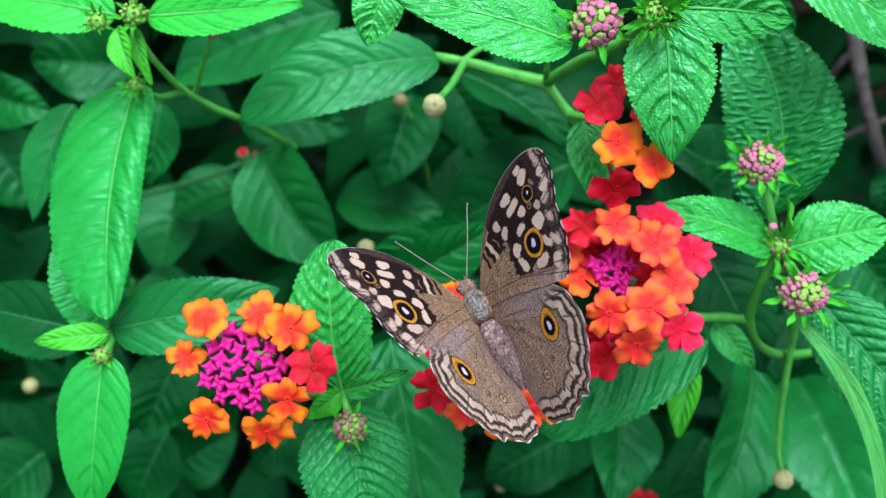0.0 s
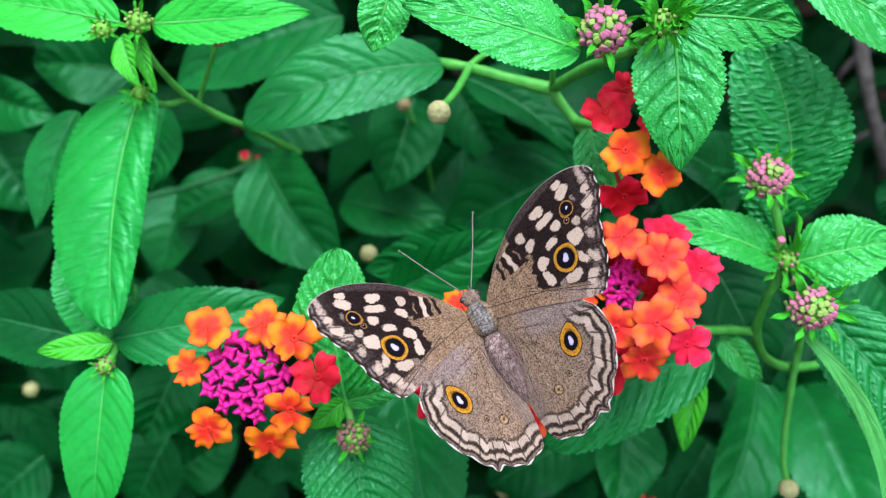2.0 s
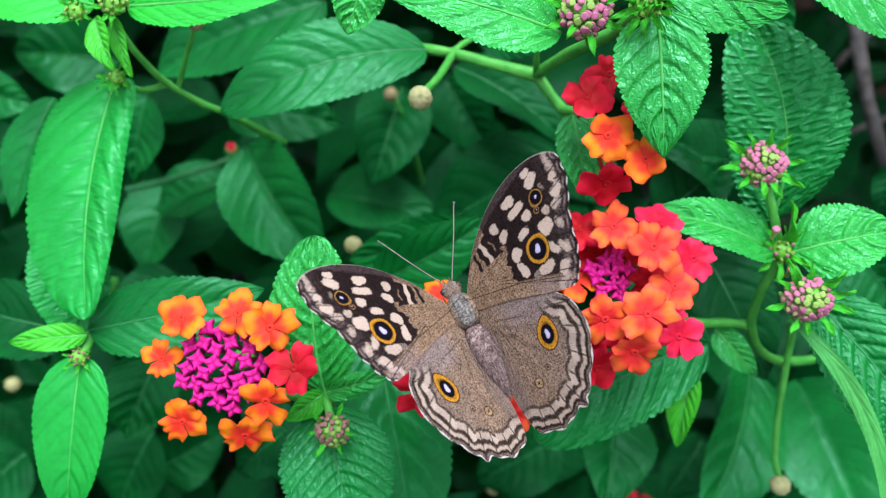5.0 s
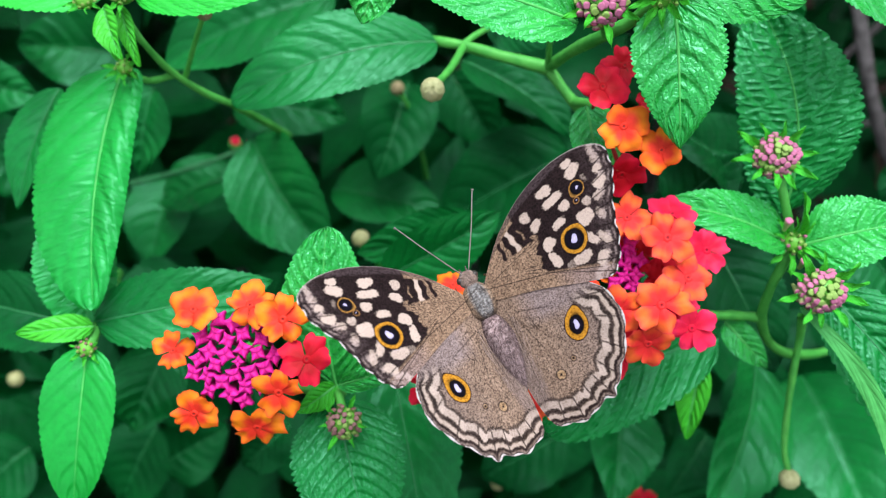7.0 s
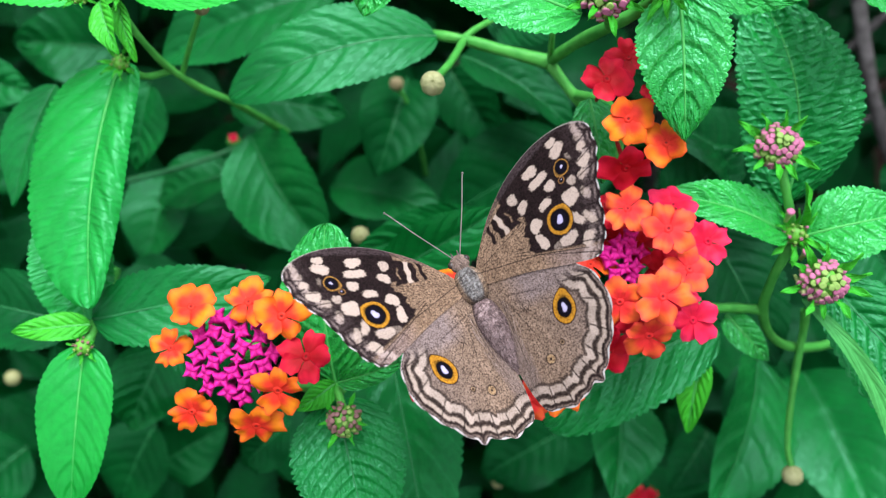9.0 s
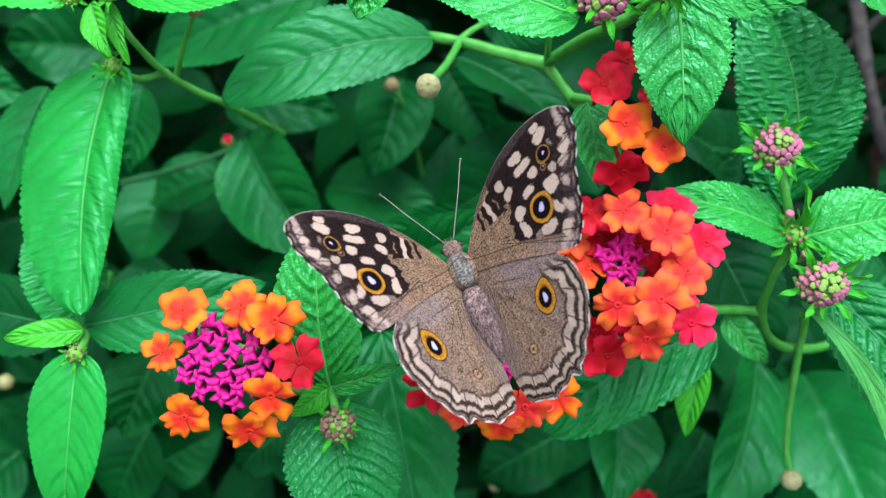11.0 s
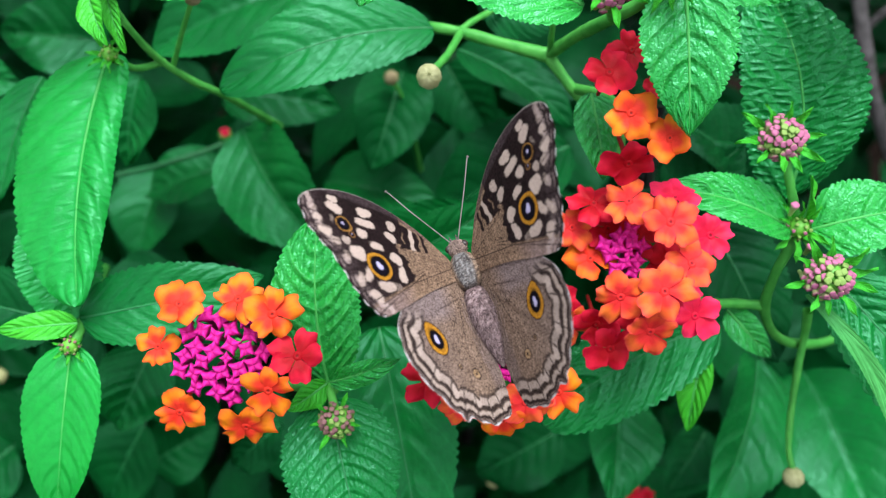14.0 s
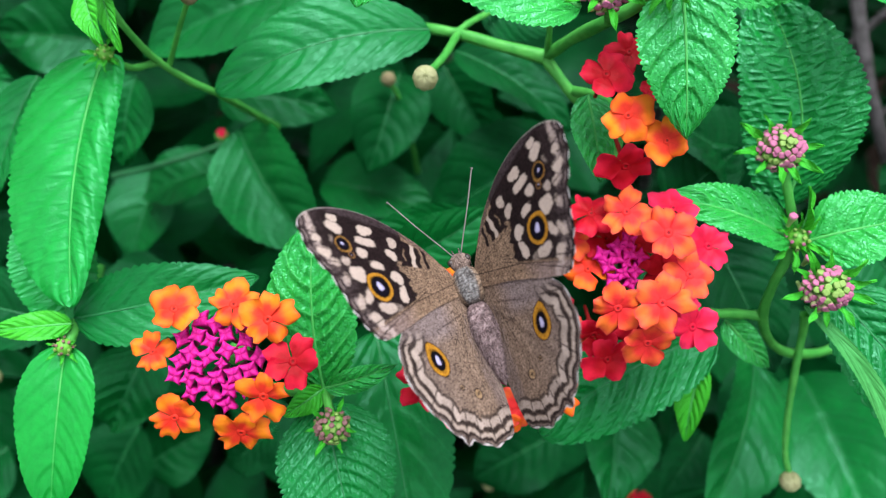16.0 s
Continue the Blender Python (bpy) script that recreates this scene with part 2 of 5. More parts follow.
def blade(base, tip, width, roll=0, arch=0.06, fold=12, sway=0.0, veins=7, quilt=0.3, teeth=22, bite=0.055, shape=(0.5, 0.85), res=(180, 27), curl=0.0, skew=0.0, wavy=0.3, slant=0.27):
    """Leaf blade as a grid: ovate outline, crenate edge, folded along the midrib, pillowed between its veins."""
    base, tip = np.asarray(base, float), np.asarray(tip, float)
    x, y, z = frame_axes(tip - base, roll)
    length = np.linalg.norm(tip - base)
    s = np.linspace(0.0, 1.0, res[0])[:, None]
    t = np.linspace(-1, 1, res[1])[None]
    p, q = shape
    peak = (p / (p + q)) ** p * (q / (p + q)) ** q
    half = width / 2 * (s**p * (1 - s) ** q) / peak + 0.05
    saw = np.abs(np.sin(np.pi * (s * teeth + 0.35 * np.sin(s * 19 + base[0]) + 0.25 * np.sign(t) * np.sin(s * 31 + tip[1])))) ** 0.8
    rim = np.abs(t) ** 8
    h = half * (1 + bite * rim * (saw - 0.6) * 1.3) * (1 + skew * t)
    c = veins * (s - slant * np.abs(t) ** 1.3)
    pillow = np.abs(np.sin(np.pi * c)) ** 0.9 * np.sin(np.pi * np.clip(np.abs(t), 0, 1) ** 0.8)
    a = radians(fold)
    across = h * t * math.cos(a)
    up = h * np.abs(t) * math.sin(a) + quilt * pillow - curl * half * np.abs(t) ** 3
    up = up + arch * length * 4 * s * (1 - s) + wavy * np.sin(s * 9 + t * 2.0 + base[0]) * np.abs(t)
    along = s * length + 0 * t
    side = across + sway * length * 4 * s * (1 - s)
    co = base + along[..., None] * x + side[..., None] * y + up[..., None] * z
    uv = np.stack([s + 0 * t, (t + 1) / 2 + 0 * s], -1)
    mid = base + (s * length) * x + (sway * length * 4 * s * (1 - s)) * y + (arch * length * 4 * s * (1 - s)) * z
    return co, uv, mid, z, x * 0 + z


def leaf(parent, base, tip, width, material=None, name="leaf", rib=0.28, **more):
    co, uv, mid, z, _ = blade(base, tip, width, **more)
    ob = mesh_part(name, grid_mesh(name, co, uv), material or LEAF, parent)
    if rib:
        n = len(mid)
        radii = rib * (1.15 - np.linspace(0, 1, n))
        line = mid[: int(n * 0.97)] + z * 0.02
        mesh_part("midrib", grid_mesh("midrib", tube_array(line, radii[: len(line)] * (0.7 if material in (DEEP_SHADE, SHADED, HALF_SHADED, CORRUGATED) else 1.0), 6), wrap=True), RIB_SHADED if material in (DEEP_SHADE, SHADED, HALF_SHADED, CORRUGATED) else RIB, ob, "pale raised midrib")
    return ob


def joined_mesh(name, pieces):
    """One mesh from several (coordinates, colours, wrap) grids in millimetres."""
    verts, faces, cols, base = [], [], [], 0
    for co, colour, wrap in pieces:
        r, c = co.shape[:2]
        idx = np.arange(r * c).reshape(r, c) + base
        if wrap:
            idx = np.concatenate([idx, idx[:, :1]], 1)
        faces.append(np.stack([idx[:-1, :-1], idx[:-1, 1:], idx[1:, 1:], idx[1:, :-1]], -1).reshape(-1, 4))
        verts.append(co.reshape(-1, 3) * MM)
        cols.append(np.broadcast_to(colour, co.shape).reshape(-1, 3))
        base += r * c
    me = bpy.data.meshes.new(name)
    me.from_pydata(np.concatenate(verts).tolist(), [], np.concatenate(faces).tolist())
    a = me.color_attributes.new("pigment", "FLOAT_COLOR", "POINT")
    rgba = np.ones((base, 4), np.float32)
    rgba[:, :3] = np.concatenate(cols)
    a.data.foreach_set("color", rgba.ravel())
    return me


def floret_mesh(colours, rnd, radius=3.72):
    """A trumpet floret: four or five overlapping petals, a small throat ring and a slim tube below."""
    pieces = []
    count = rnd.choice((4, 5, 5))
    wide = rnd.randrange(count)
    s = np.linspace(0, 1, 12)[:, None]
    t = np.linspace(-1, 1, 13)[None]
    for k in range(count):
        phi = 2 * math.pi * (k + rnd.uniform(-0.12, 0.12)) / count
        breadth = math.pi / count * (rnd.uniform(1.04, 1.16) if k != wide else rnd.uniform(1.2, 1.35))
        reach = radius * rnd.uniform(0.86, 1.06) - 0.3
        notch, skew = rnd.uniform(-0.03, 0.12), rnd.uniform(-0.1, 0.1)
        end = 1 - 0.36 * np.abs(t) ** 3.0 - notch * np.exp(-((t - skew) / 0.28) ** 2) + skew * t * 0.5 + 0.06 * np.sin(t * 6 + k * 2.1) + 0.025 * np.sin(t * 14 + k)
        rr = 0.3 + reach * s * (1 - s**2.5 + s**2.5 * end)
        ang = phi + breadth * t * (0.84 + 0.14 * np.sin(s * 2.6)) * (1 - 0.05 * s**4)
        tilt, curl, roll = rnd.uniform(-0.5, 0.8), rnd.uniform(-1.0, 0.5), rnd.uniform(-0.5, 0.5)
        z = (k % 2) * 0.10 + tilt * s**1.5 + curl * t**2 * s + roll * t * s - 0.35 * s**4 + 0.26 * np.sin(t * 5 + k * 1.7) * s**2 + 0.10 * np.sin(s * 7 + t * 3 + k) * s - 0.25 * (1 - s) ** 3
        co = np.stack([np.cos(ang) * rr, np.sin(ang) * rr, z + 0 * rr], -1)
        m = np.clip((rr / radius - 0.34 - 0.08 * np.sin(t * 4 + k * 2.3)) / 0.46, 0, 1)
        m = (m * m * (3 - 2 * m))[..., None]
        warm = rnd.uniform(0.1, 1.0)
        outer = colours[2] * (1 - warm) + colours[3] * warm
        c = colours[1] * (1 - m) + outer * m
        glow = (np.exp(-((t - skew * 2) / 0.55) ** 2) * np.clip((s - 0.45) / 0.3, 0, 1) * rnd.uniform(0.2, 0.8))[..., None]
        c = c * (1 - glow) + colours[3] * glow
        streak = (np.exp(-((t / 0.16) ** 2)) * (1 - s) * 0.5)[..., None]
        c = c * (1 - streak) + colours[1] * 0.8 * streak
        c = c * (1 + 0.05 * np.sin(t * 13 + k * 1.9 + 1.5 * np.sin(s * 5)) * s)[..., None]
        rim = (np.maximum(s**6, np.abs(t) ** 6 * s) * 0.75)[..., None]
        c = c * (1 - rim) + colours[4] * rim
        pieces.append((co, c, False))
    a = np.linspace(0, 2 * math.pi, 14, endpoint=False)
    ring, shade = [], []
    for rr, z, k in ((0.62, -0.16, 1), (0.44, -0.02, 1), (0.34, 0.02, 1), (0.24, -0.01, 1), (0.15, -0.08, 0), (0.02, -0.12, 0)):
        ring.append(np.stack([np.cos(a) * rr, np.sin(a) * rr, np.full_like(a, z)], -1))
        shade.append(np.tile(colours[k] * (0.8 if k == 0 else 1.0), (14, 1)))
    pieces.append((np.array(ring), np.array(shade), True))
    tube = np.stack([np.stack([np.cos(a) * rr, np.sin(a) * rr, np.full_like(a, z)], -1) for z, rr in ((-7.2, 0.26), (-4.0, 0.32), (-1.2, 0.36), (-0.15, 0.5))])
    pieces.append((tube, colours[0], True))
    return joined_mesh("floret", pieces)


ORANGE = [np.array(c) for c in ((0.50, 0.03, 0.02), (0.95, 0.045, 0.024), (1.0, 0.15, 0.008), (1.0, 0.36, 0.010), (0.98, 0.07, 0.035))]
REDDISH = [np.array(c) for c in ((0.50, 0.02, 0.03), (0.92, 0.035, 0.036), (1.0, 0.085, 0.042), (1.0, 0.23, 0.026), (0.95, 0.03, 0.08))]
CRIMSON = [np.array(c) for c in ((0.40, 0.02, 0.02), (0.52, 0.003, 0.012), (0.74, 0.006, 0.026), (0.84, 0.012, 0.045), (0.80, 0.016, 0.07))]
PINKRED = [np.array(c) for c in ((0.45, 0.005, 0.03), (0.80, 0.008, 0.05), (0.98, 0.016, 0.090), (1.0, 0.03, 0.11), (0.98, 0.04, 0.16))]
FLORETS = {}
petal_rng = random.Random(11)
for tone, cols in (("orange", ORANGE), ("reddish", REDDISH), ("crimson", CRIMSON), ("pinkred", PINKRED)):
    for kind in range(7):
        FLORETS[tone, kind] = floret_mesh(cols, petal_rng)
        FLORETS[tone, kind].materials.append(PETAL)


def closed_bud_mesh(kind):
    """An unopened floret: four pinched corners on a slim tube."""
    a = np.linspace(0, 2 * math.pi, 32, endpoint=False) + 1e-6
    star = 1.42 * (np.abs(np.cos(a)) ** 0.7 + np.abs(np.sin(a)) ** 0.7) ** (-1 / 0.7) + 0.06
    ridge = np.abs(np.cos(2 * a)) ** 2
    rows, cols = [], []
    hot, deep = np.array((0.84, 0.020, 0.37)), np.array((0.52, 0.012, 0.20))
    for z, k, f in ((-6.0, 0.32, 0), (-2.4, 0.42, 0), (-1.3, 0.72, 0.4), (-0.5, 0.96, 1.0), (-0.05, 1.0, 1.0), (0.10, 0.86, 1.0), (0.16, 0.55, 0.9), (0.20, 0.3, 0.6), (0.16, 0.12, 0.3), (0.1, 0.01, 0.2)):
        shape = (1 - f) + f * star
        if z < -1:
            shape = np.ones_like(a)
        r = k * shape * (1.0 if kind else 0.94)
        rows.append(np.stack([np.cos(a) * r, np.sin(a) * r, np.full_like(a, z) + (0.28 * ridge * f if z > 0.05 else 0)], -1))
        tint = (f * (0.62 + 0.38 * ridge) if z > 0 else f * np.ones_like(a))[:, None]
        cols.append(deep * (1 - tint) + hot * tint)
    me = grid_mesh("flower_bud", np.array(rows), None, np.array(cols), wrap=True)
    me.materials.append(BUDCOL)
    return me


CLOSED = [closed_bud_mesh(0), closed_bud_mesh(1)]


def facing(direction, spin):
    x, y, z = frame_axes((1, 0.01, 0), 0, direction)
    m = Matrix(((x[0], y[0], z[0]), (x[1], y[1], z[1]), (x[2], y[2], z[2]))).to_4x4()
    return m @ Matrix.Rotation(radians(spin), 4, "Z")


def place(me, parent, name, at, direction, spin, size=1.0):
    ob = new(name, me)
    ob.parent = parent
    for p in me.polygons:
        p.use_smooth = True
    ob.matrix_basis = Matrix.Translation(Vector(at) * MM) @ facing(direction, spin) @ Matrix.Diagonal((size, size, size, 1))
    return ob


def flower_head(parent, centre, open_florets, buds, rng, reach=13.0, lean=(0, 0, 1)):
    """A lantana head: open florets in a ring, closed florets over the dome, all tubes meeting at a receptacle."""
    centre = np.asarray(centre, float)
    core = centre - np.asarray(lean) * reach
    bm = bmesh.new()
    bmesh.ops.create_uvsphere(bm, u_segments=14, v_segments=10, radius=1.9 * MM)
    bmesh.ops.translate(bm, verts=bm.verts, vec=Vector(core + np.asarray(lean) * 3.0) * MM)
    head = part("flower_head", bm, STEM, parent, "rounded cluster of small red, orange and magenta florets")
    for at, tone, size in open_florets:
        at = np.asarray(at, float)
        out = unit(at - core) * 0.85 + np.array((rng.uniform(-0.4, 0.4), rng.uniform(-0.4, 0.4), 0.4))
        place(FLORETS[tone, rng.randrange(7)], head, "floret", at, out, rng.uniform(0, 360), size)
    number, spread, shift = buds
    for i in range(number):
        r = spread * math.sqrt((i + 0.4) / number)
        a = i * 2.39996
        at = centre + np.array((shift[0] + r * math.cos(a), shift[1] + r * math.sin(a), shift[2] - 0.035 * r * r))
        out = unit(at - core)
        place(CLOSED[i % 2], head, "flower_bud", at, out, rng.uniform(0, 90), rng.uniform(1.0, 1.2) * (0.7 if r < 1.0 else 1.0))
    return head


def knob_mesh(name, tip, low):
    a = np.linspace(0, 2 * math.pi, 16, endpoint=False) + math.pi / 16
    rows, cols = [], []
    square = (np.abs(np.cos(a)) ** 5 + np.abs(np.sin(a)) ** 5) ** -0.2
    for z, r, f in ((-2.2, 0.3, 0), (-1.0, 0.42, 0), (-0.35, 0.58, 0.15), (0.0, 0.60, 0.4), (0.22, 0.54, 1), (0.30, 0.36, 1), (0.26, 0.02, 1)):
        q = r * (1 + f * (square - 1))
        rows.append(np.stack([np.cos(a) * q, np.sin(a) * q, np.full_like(a, z)], -1))
        cols.append(np.tile(np.array(low) * (1 - f) + np.array(tip) * f, (16, 1)))
    me = grid_mesh(name, np.array(rows), None, np.array(cols), wrap=True)
    me.materials.append(BUDCOL)
    return me


KNOBS = [knob_mesh("bud", (0.55, 0.17, 0.31), (0.34, 0.50, 0.16)), knob_mesh("bud", (0.27, 0.44, 0.11), (0.15, 0.42, 0.06)), knob_mesh("bud", (0.30, 0.15, 0.15), (0.14, 0.34, 0.06))]
bract_co, bract_uv, _, _, _ = blade((0, 0, 0), (3.8, 0, 0.6), 1.0, res=(14, 7), teeth=3, bite=0.0, veins=3, quilt=0.05, arch=0.10, fold=18)
BRACT = grid_mesh("bract", bract_co, bract_uv)
BRACT.materials.append(YOUNG)


def bud_head(parent, centre, radius, rng, tones=(0, 0, 1), bracts=11, knobs=52, length=1.0, lean=(0, 0, 1), rise=0.8):
    """An unopened flower head: a dome of tiny buds with green bracts standing out between and round them."""
    centre = np.asarray(centre, float)
    lean = unit(lean)
    bm = bmesh.new()
    bmesh.ops.create_uvsphere(bm, u_segments=16, v_segments=10, radius=radius * 0.82 * MM)
    bmesh.ops.translate(bm, verts=bm.verts, vec=Vector(centre - lean * radius * 0.35) * MM)
    head = part("bud_head", bm, SEPAL, parent, "unopened flower head with tiny pink and green buds")
    x, y, z = frame_axes((1, 0.2, 0.1), 0, lean)
    for i in range(knobs):
        h = 1 - 0.95 * (i + 0.5) / knobs
        r = math.sqrt(1 - h * h)
        a = i * 2.39996
        d = x * r * math.cos(a) + y * r * math.sin(a) + z * h
        d = unit(d + np.array([rng.uniform(-0.09, 0.09) for _ in range(3)]))
        tone = 1 if h > rng.uniform(0.90, 1.0) and 0 in tones else tones[rng.randrange(len(tones))]
        place(KNOBS[tone], head, "bud", centre - lean * radius * 0.35 + d * radius * rng.uniform(0.93, 1.06), d, rng.uniform(0, 90), rng.uniform(0.70, 0.86) * radius / 3.1)
    for i in range(bracts):
        a = 2 * math.pi * (i + rng.uniform(-0.3, 0.3)) / bracts
        d = x * math.cos(a) + y * math.sin(a) + z * rng.uniform(0.0, rise)
        ob = new("bract", BRACT)
        ob.parent = head
        bx, by, bz = frame_axes(d, rng.uniform(-20, 20), lean)
        m = Matrix(((bx[0], by[0], bz[0]), (bx[1], by[1], bz[1]), (bx[2], by[2], bz[2]))).to_4x4()
        k = length * rng.uniform(0.75, 1.15) * radius / 3.1
        ob.matrix_basis = Matrix.Translation(Vector(centre + d * radius * 0.75 - lean * radius * 0.45) * MM) @ m @ Matrix.Diagonal((k, k, k, 1))
    return head


def seed_ball(parent, centre, radius, material=None, lean=(0, 0, 1)):
    """A spent flower head: a round ball of spiralling scales."""
    n, m = 40, 28
    th = np.linspace(0.02, math.pi - 0.02, m)[:, None]
    ph = np.linspace(0, 2 * math.pi, n, endpoint=False)[None]
    bump = 1 + 0.07 * np.abs(np.sin(ph * 4 + th * 3)) * np.abs(np.sin(ph * 4 - th * 3 + 0.6))
    r = radius * bump
    co = np.stack([r * np.sin(th) * np.cos(ph), r * np.sin(th) * np.sin(ph), r * np.cos(th) + 0 * ph], -1) + np.asarray(centre)
    return mesh_part("seed_head", grid_mesh("seed_head", co, wrap=True), material or SEED, parent, "round pale yellow-green spent flower head")


# ---- ground and deep foliage ----
gm = bmesh.new()
bmesh.ops.create_grid(gm, x_segments=120, y_segments=120, size=1.0)
for v in gm.verts:
    d = math.hypot(v.co.x, v.co.y)
    k = 1.0 if d < 0.6 else 1.0 + (d - 0.6) ** 2 * 900
    v.co.x, v.co.y = v.co.x * k * 1.5, v.co.y * k * 1.5
    v.co.z = 0.02 * noise.noise(v.co * 6) if d < 0.6 else 0.0
gme = bpy.data.meshes.new("ground")
gm.to_mesh(gme)
gm.free()
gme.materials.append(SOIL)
ground = tagged(new("ground", gme), "bare soil under the shrub, shade in its near-black colour", "ground", kind="structure")


def foliage(name, spots, material, rng, label):
    """Many leaves joined, where single ones cannot be told apart: the shrub's inside and the unseen mass round it."""
    verts, faces, uvs, base = [], [], [], 0
    for (u, v, w), size, heading in spots:
        tip = np.array((u, v, w)) + size * np.array((math.cos(heading), math.sin(heading), rng.uniform(-0.5, 0.2)))
        co, uv, _, _, _ = blade((u, v, w), tip, size * rng.uniform(0.42, 0.6), roll=rng.uniform(-55, 55), arch=rng.uniform(-0.02, 0.12), fold=rng.uniform(5, 22), res=(13, 7), teeth=12, bite=0.03, quilt=0.3)
        r, c = co.shape[:2]
        idx = np.arange(r * c).reshape(r, c) + base
        f = np.stack([idx[:-1, :-1], idx[:-1, 1:], idx[1:, 1:], idx[1:, :-1]], -1).reshape(-1, 4)
        verts.append(co.reshape(-1, 3) * MM)
        uvs.append(uv.reshape(-1, 2)[(f - base).ravel()])
        faces.append(f)
        base += r * c
    me = bpy.data.meshes.new(name)
    me.from_pydata(np.concatenate(verts).tolist(), [], np.concatenate(faces).tolist())
    layer = me.uv_layers.new(name="UVMap")
    layer.data.foreach_set("uv", np.concatenate(uvs).astype(np.float32).ravel())
    me.materials.append(material)
    for p in me.polygons:
        p.use_smooth = True
    ob = new(name, me)
    ob.matrix_basis = SHRUB
    return tagged(ob, label, "foliage", kind="stuff")


def to_shrub(x, y, z):
    """A place in the world, in the shrub's millimetres."""
    return tuple(a / MM for a in SHRUB.inverted() @ Vector((x, y, z)))


def height_of(u, v, w):
    """Height over the soil of a place in the shrub."""
    return (SHRUB @ (Vector((u, v, w)) * MM)).z


rng = random.Random(7)
spots = []
for i in range(2100):
    w = -rng.uniform(105, 420)
    span = (118 - w) * 0.75
    u, v = rng.uniform(-span, span), rng.uniform(-span * 0.8, span * 0.8)
    if u > (118 - w) * 0.34 and v > -(118 - w) * 0.06 and w > -210:
        continue
    spots.append(((u, v, w), rng.uniform(26, 46), rng.uniform(0, 6.283)))
# unseen leaves round the view, added to keep sky light off the inside
for i in range(4200):
    w = -rng.uniform(-10, 420)
    u, v = rng.uniform(-420, 420), rng.uniform(-300, 420)
    if abs(u) < 45 + (118 - w) * 0.56 and -45 - (118 - w) * 0.32 < v < 42 + (118 - w) * 0.32:
        continue
    if (u / 440) ** 2 + ((v - 60) / 390) ** 2 > 1 or height_of(u, v, w) < 0.04:
        continue
    spots.append(((u, v, w), rng.uniform(32, 55), rng.uniform(0, 6.283)))
# the rest of the bush, down to the soil
for i in range(2600):
    x, y, z = rng.uniform(-0.46, 0.46), rng.uniform(-0.3, 0.75), rng.uniform(0.05, 0.62)
    u, v, w = to_shrub(x, y, z)
    if (x / 0.46) ** 2 + ((y - 0.2) / 0.5) ** 2 + (max(0.0, z - 0.25) / 0.5) ** 2 > 1 or w > -230:
        continue
    spots.append(((u, v, w), rng.uniform(34, 58), rng.uniform(0, 6.283)))
foliage("lantana_foliage", spots, DEEP_SHADE, rng, "dense shrub leaves in shade-dark green, unseen outer ones blocking light")

# ---- branches at the back ----
rng = random.Random(3)
back_left = thing("lantana_branch", (0, 0, 0), "shaded lantana branch with smooth leaves darkened for shade", "branch", "lantana branches")
for base, tip, width, opts in (
    ((-41.0, 22.0, -62), (-21.9, -4.1, -56), 22, dict(roll=14, sway=-0.03, mat=2)),
    ((-7.9, 39.0, -82), (-15.0, 14.3, -78), 19, dict(roll=-8)),
    ((2.4, 42.8, -90), (14.3, 25.1, -92), 17, dict(roll=18)),
    ((-49.7, 32.7, -78), (-22.1, 29.6, -82), 17, dict(roll=-10, mat=1)),
    ((-52.6, 16.5, -92), (-73.2, 9.2, -96), 16, dict(roll=22, mat=1)),
    ((-27.7, 13.7, -95), (1.6, 6.1, -92), 18, dict(roll=-20, mat=1)),
    ((29.4, 19.6, -66), (-1.2, 2.8, -72), 24, dict(roll=16)),
    ((-71.3, 17.4, -104), (-76.9, -7.6, -100), 20, dict(roll=10, mat=2)),
    ((-106.9, 26.7, -70), (-96.9, 9.6, -74), 20, dict(roll=-12, mat=1)),
    ((-60.5, -9.5, -80), (-76.7, -19.0, -76), 17, dict(roll=20)),
    ((-104.0, 35.4, -64), (-86.0, 30.5, -60), 13, dict(roll=12, mat=2)),
    ((-80.2, 47.2, -90), (-105.3, 48.2, -86), 20, dict(roll=-8, mat=1)),
    ((-63.6, 33.6, -64), (-68.3, 14.8, -70), 15, dict(roll=8, mat=1)),
    ((4.5, 38.5, -58), (28.1, 21.8, -54), 12.5, dict(roll=-26)),
    ((-21.6, 49.4, -48), (-57.6, 35.0, -52), 21, dict(roll=12, mat=2)),
):
    leaf(back_left, base, tip, width, (DEEP_SHADE, SHADED, HALF_SHADED)[opts.pop("mat", 0)], res=(60, 17), quilt=0.6, fold=20, arch=0.09, wavy=0.9, **opts)
stem(back_left, ((-76.3, 13.7, -84), (-64.8, 16.6, -84), (-51.1, 21.8, -86), (-38.8, 29.6, -90)), 0.8, 0.6, "stem", RIB_SHADED)
flower_head(back_left, (-56.3, 26.5, -104), [((-54.6, 26.4, -100), "pinkred", 0.38), ((-51.9, 25.8, -103), "pinkred", 0.26)], (0, 1, (0, 0, 0)), rng, 6)
seed_ball(back_left, (-16.1, 0.2, -49), 1.75)
stem(back_left, ((-16.0, -0.5, -51), (-13.2, -6.2, -62), (-11.8, -16.7, -80)), 0.5, 0.6)
seed_ball(back_left, (-10.1, 35.3, -72), 1.6, DRYBUD)
stem(back_left, ((-9.8, 35.4, -74), (-6.3, 28.7, -84), (-3.8, 17.5, -105)), 0.5, 0.7)
seed_ball(back_left, (-105.3, -34.9, -86), 1.8)
seed_ball(back_left, (15.6, -63.1, -96), 1.8)

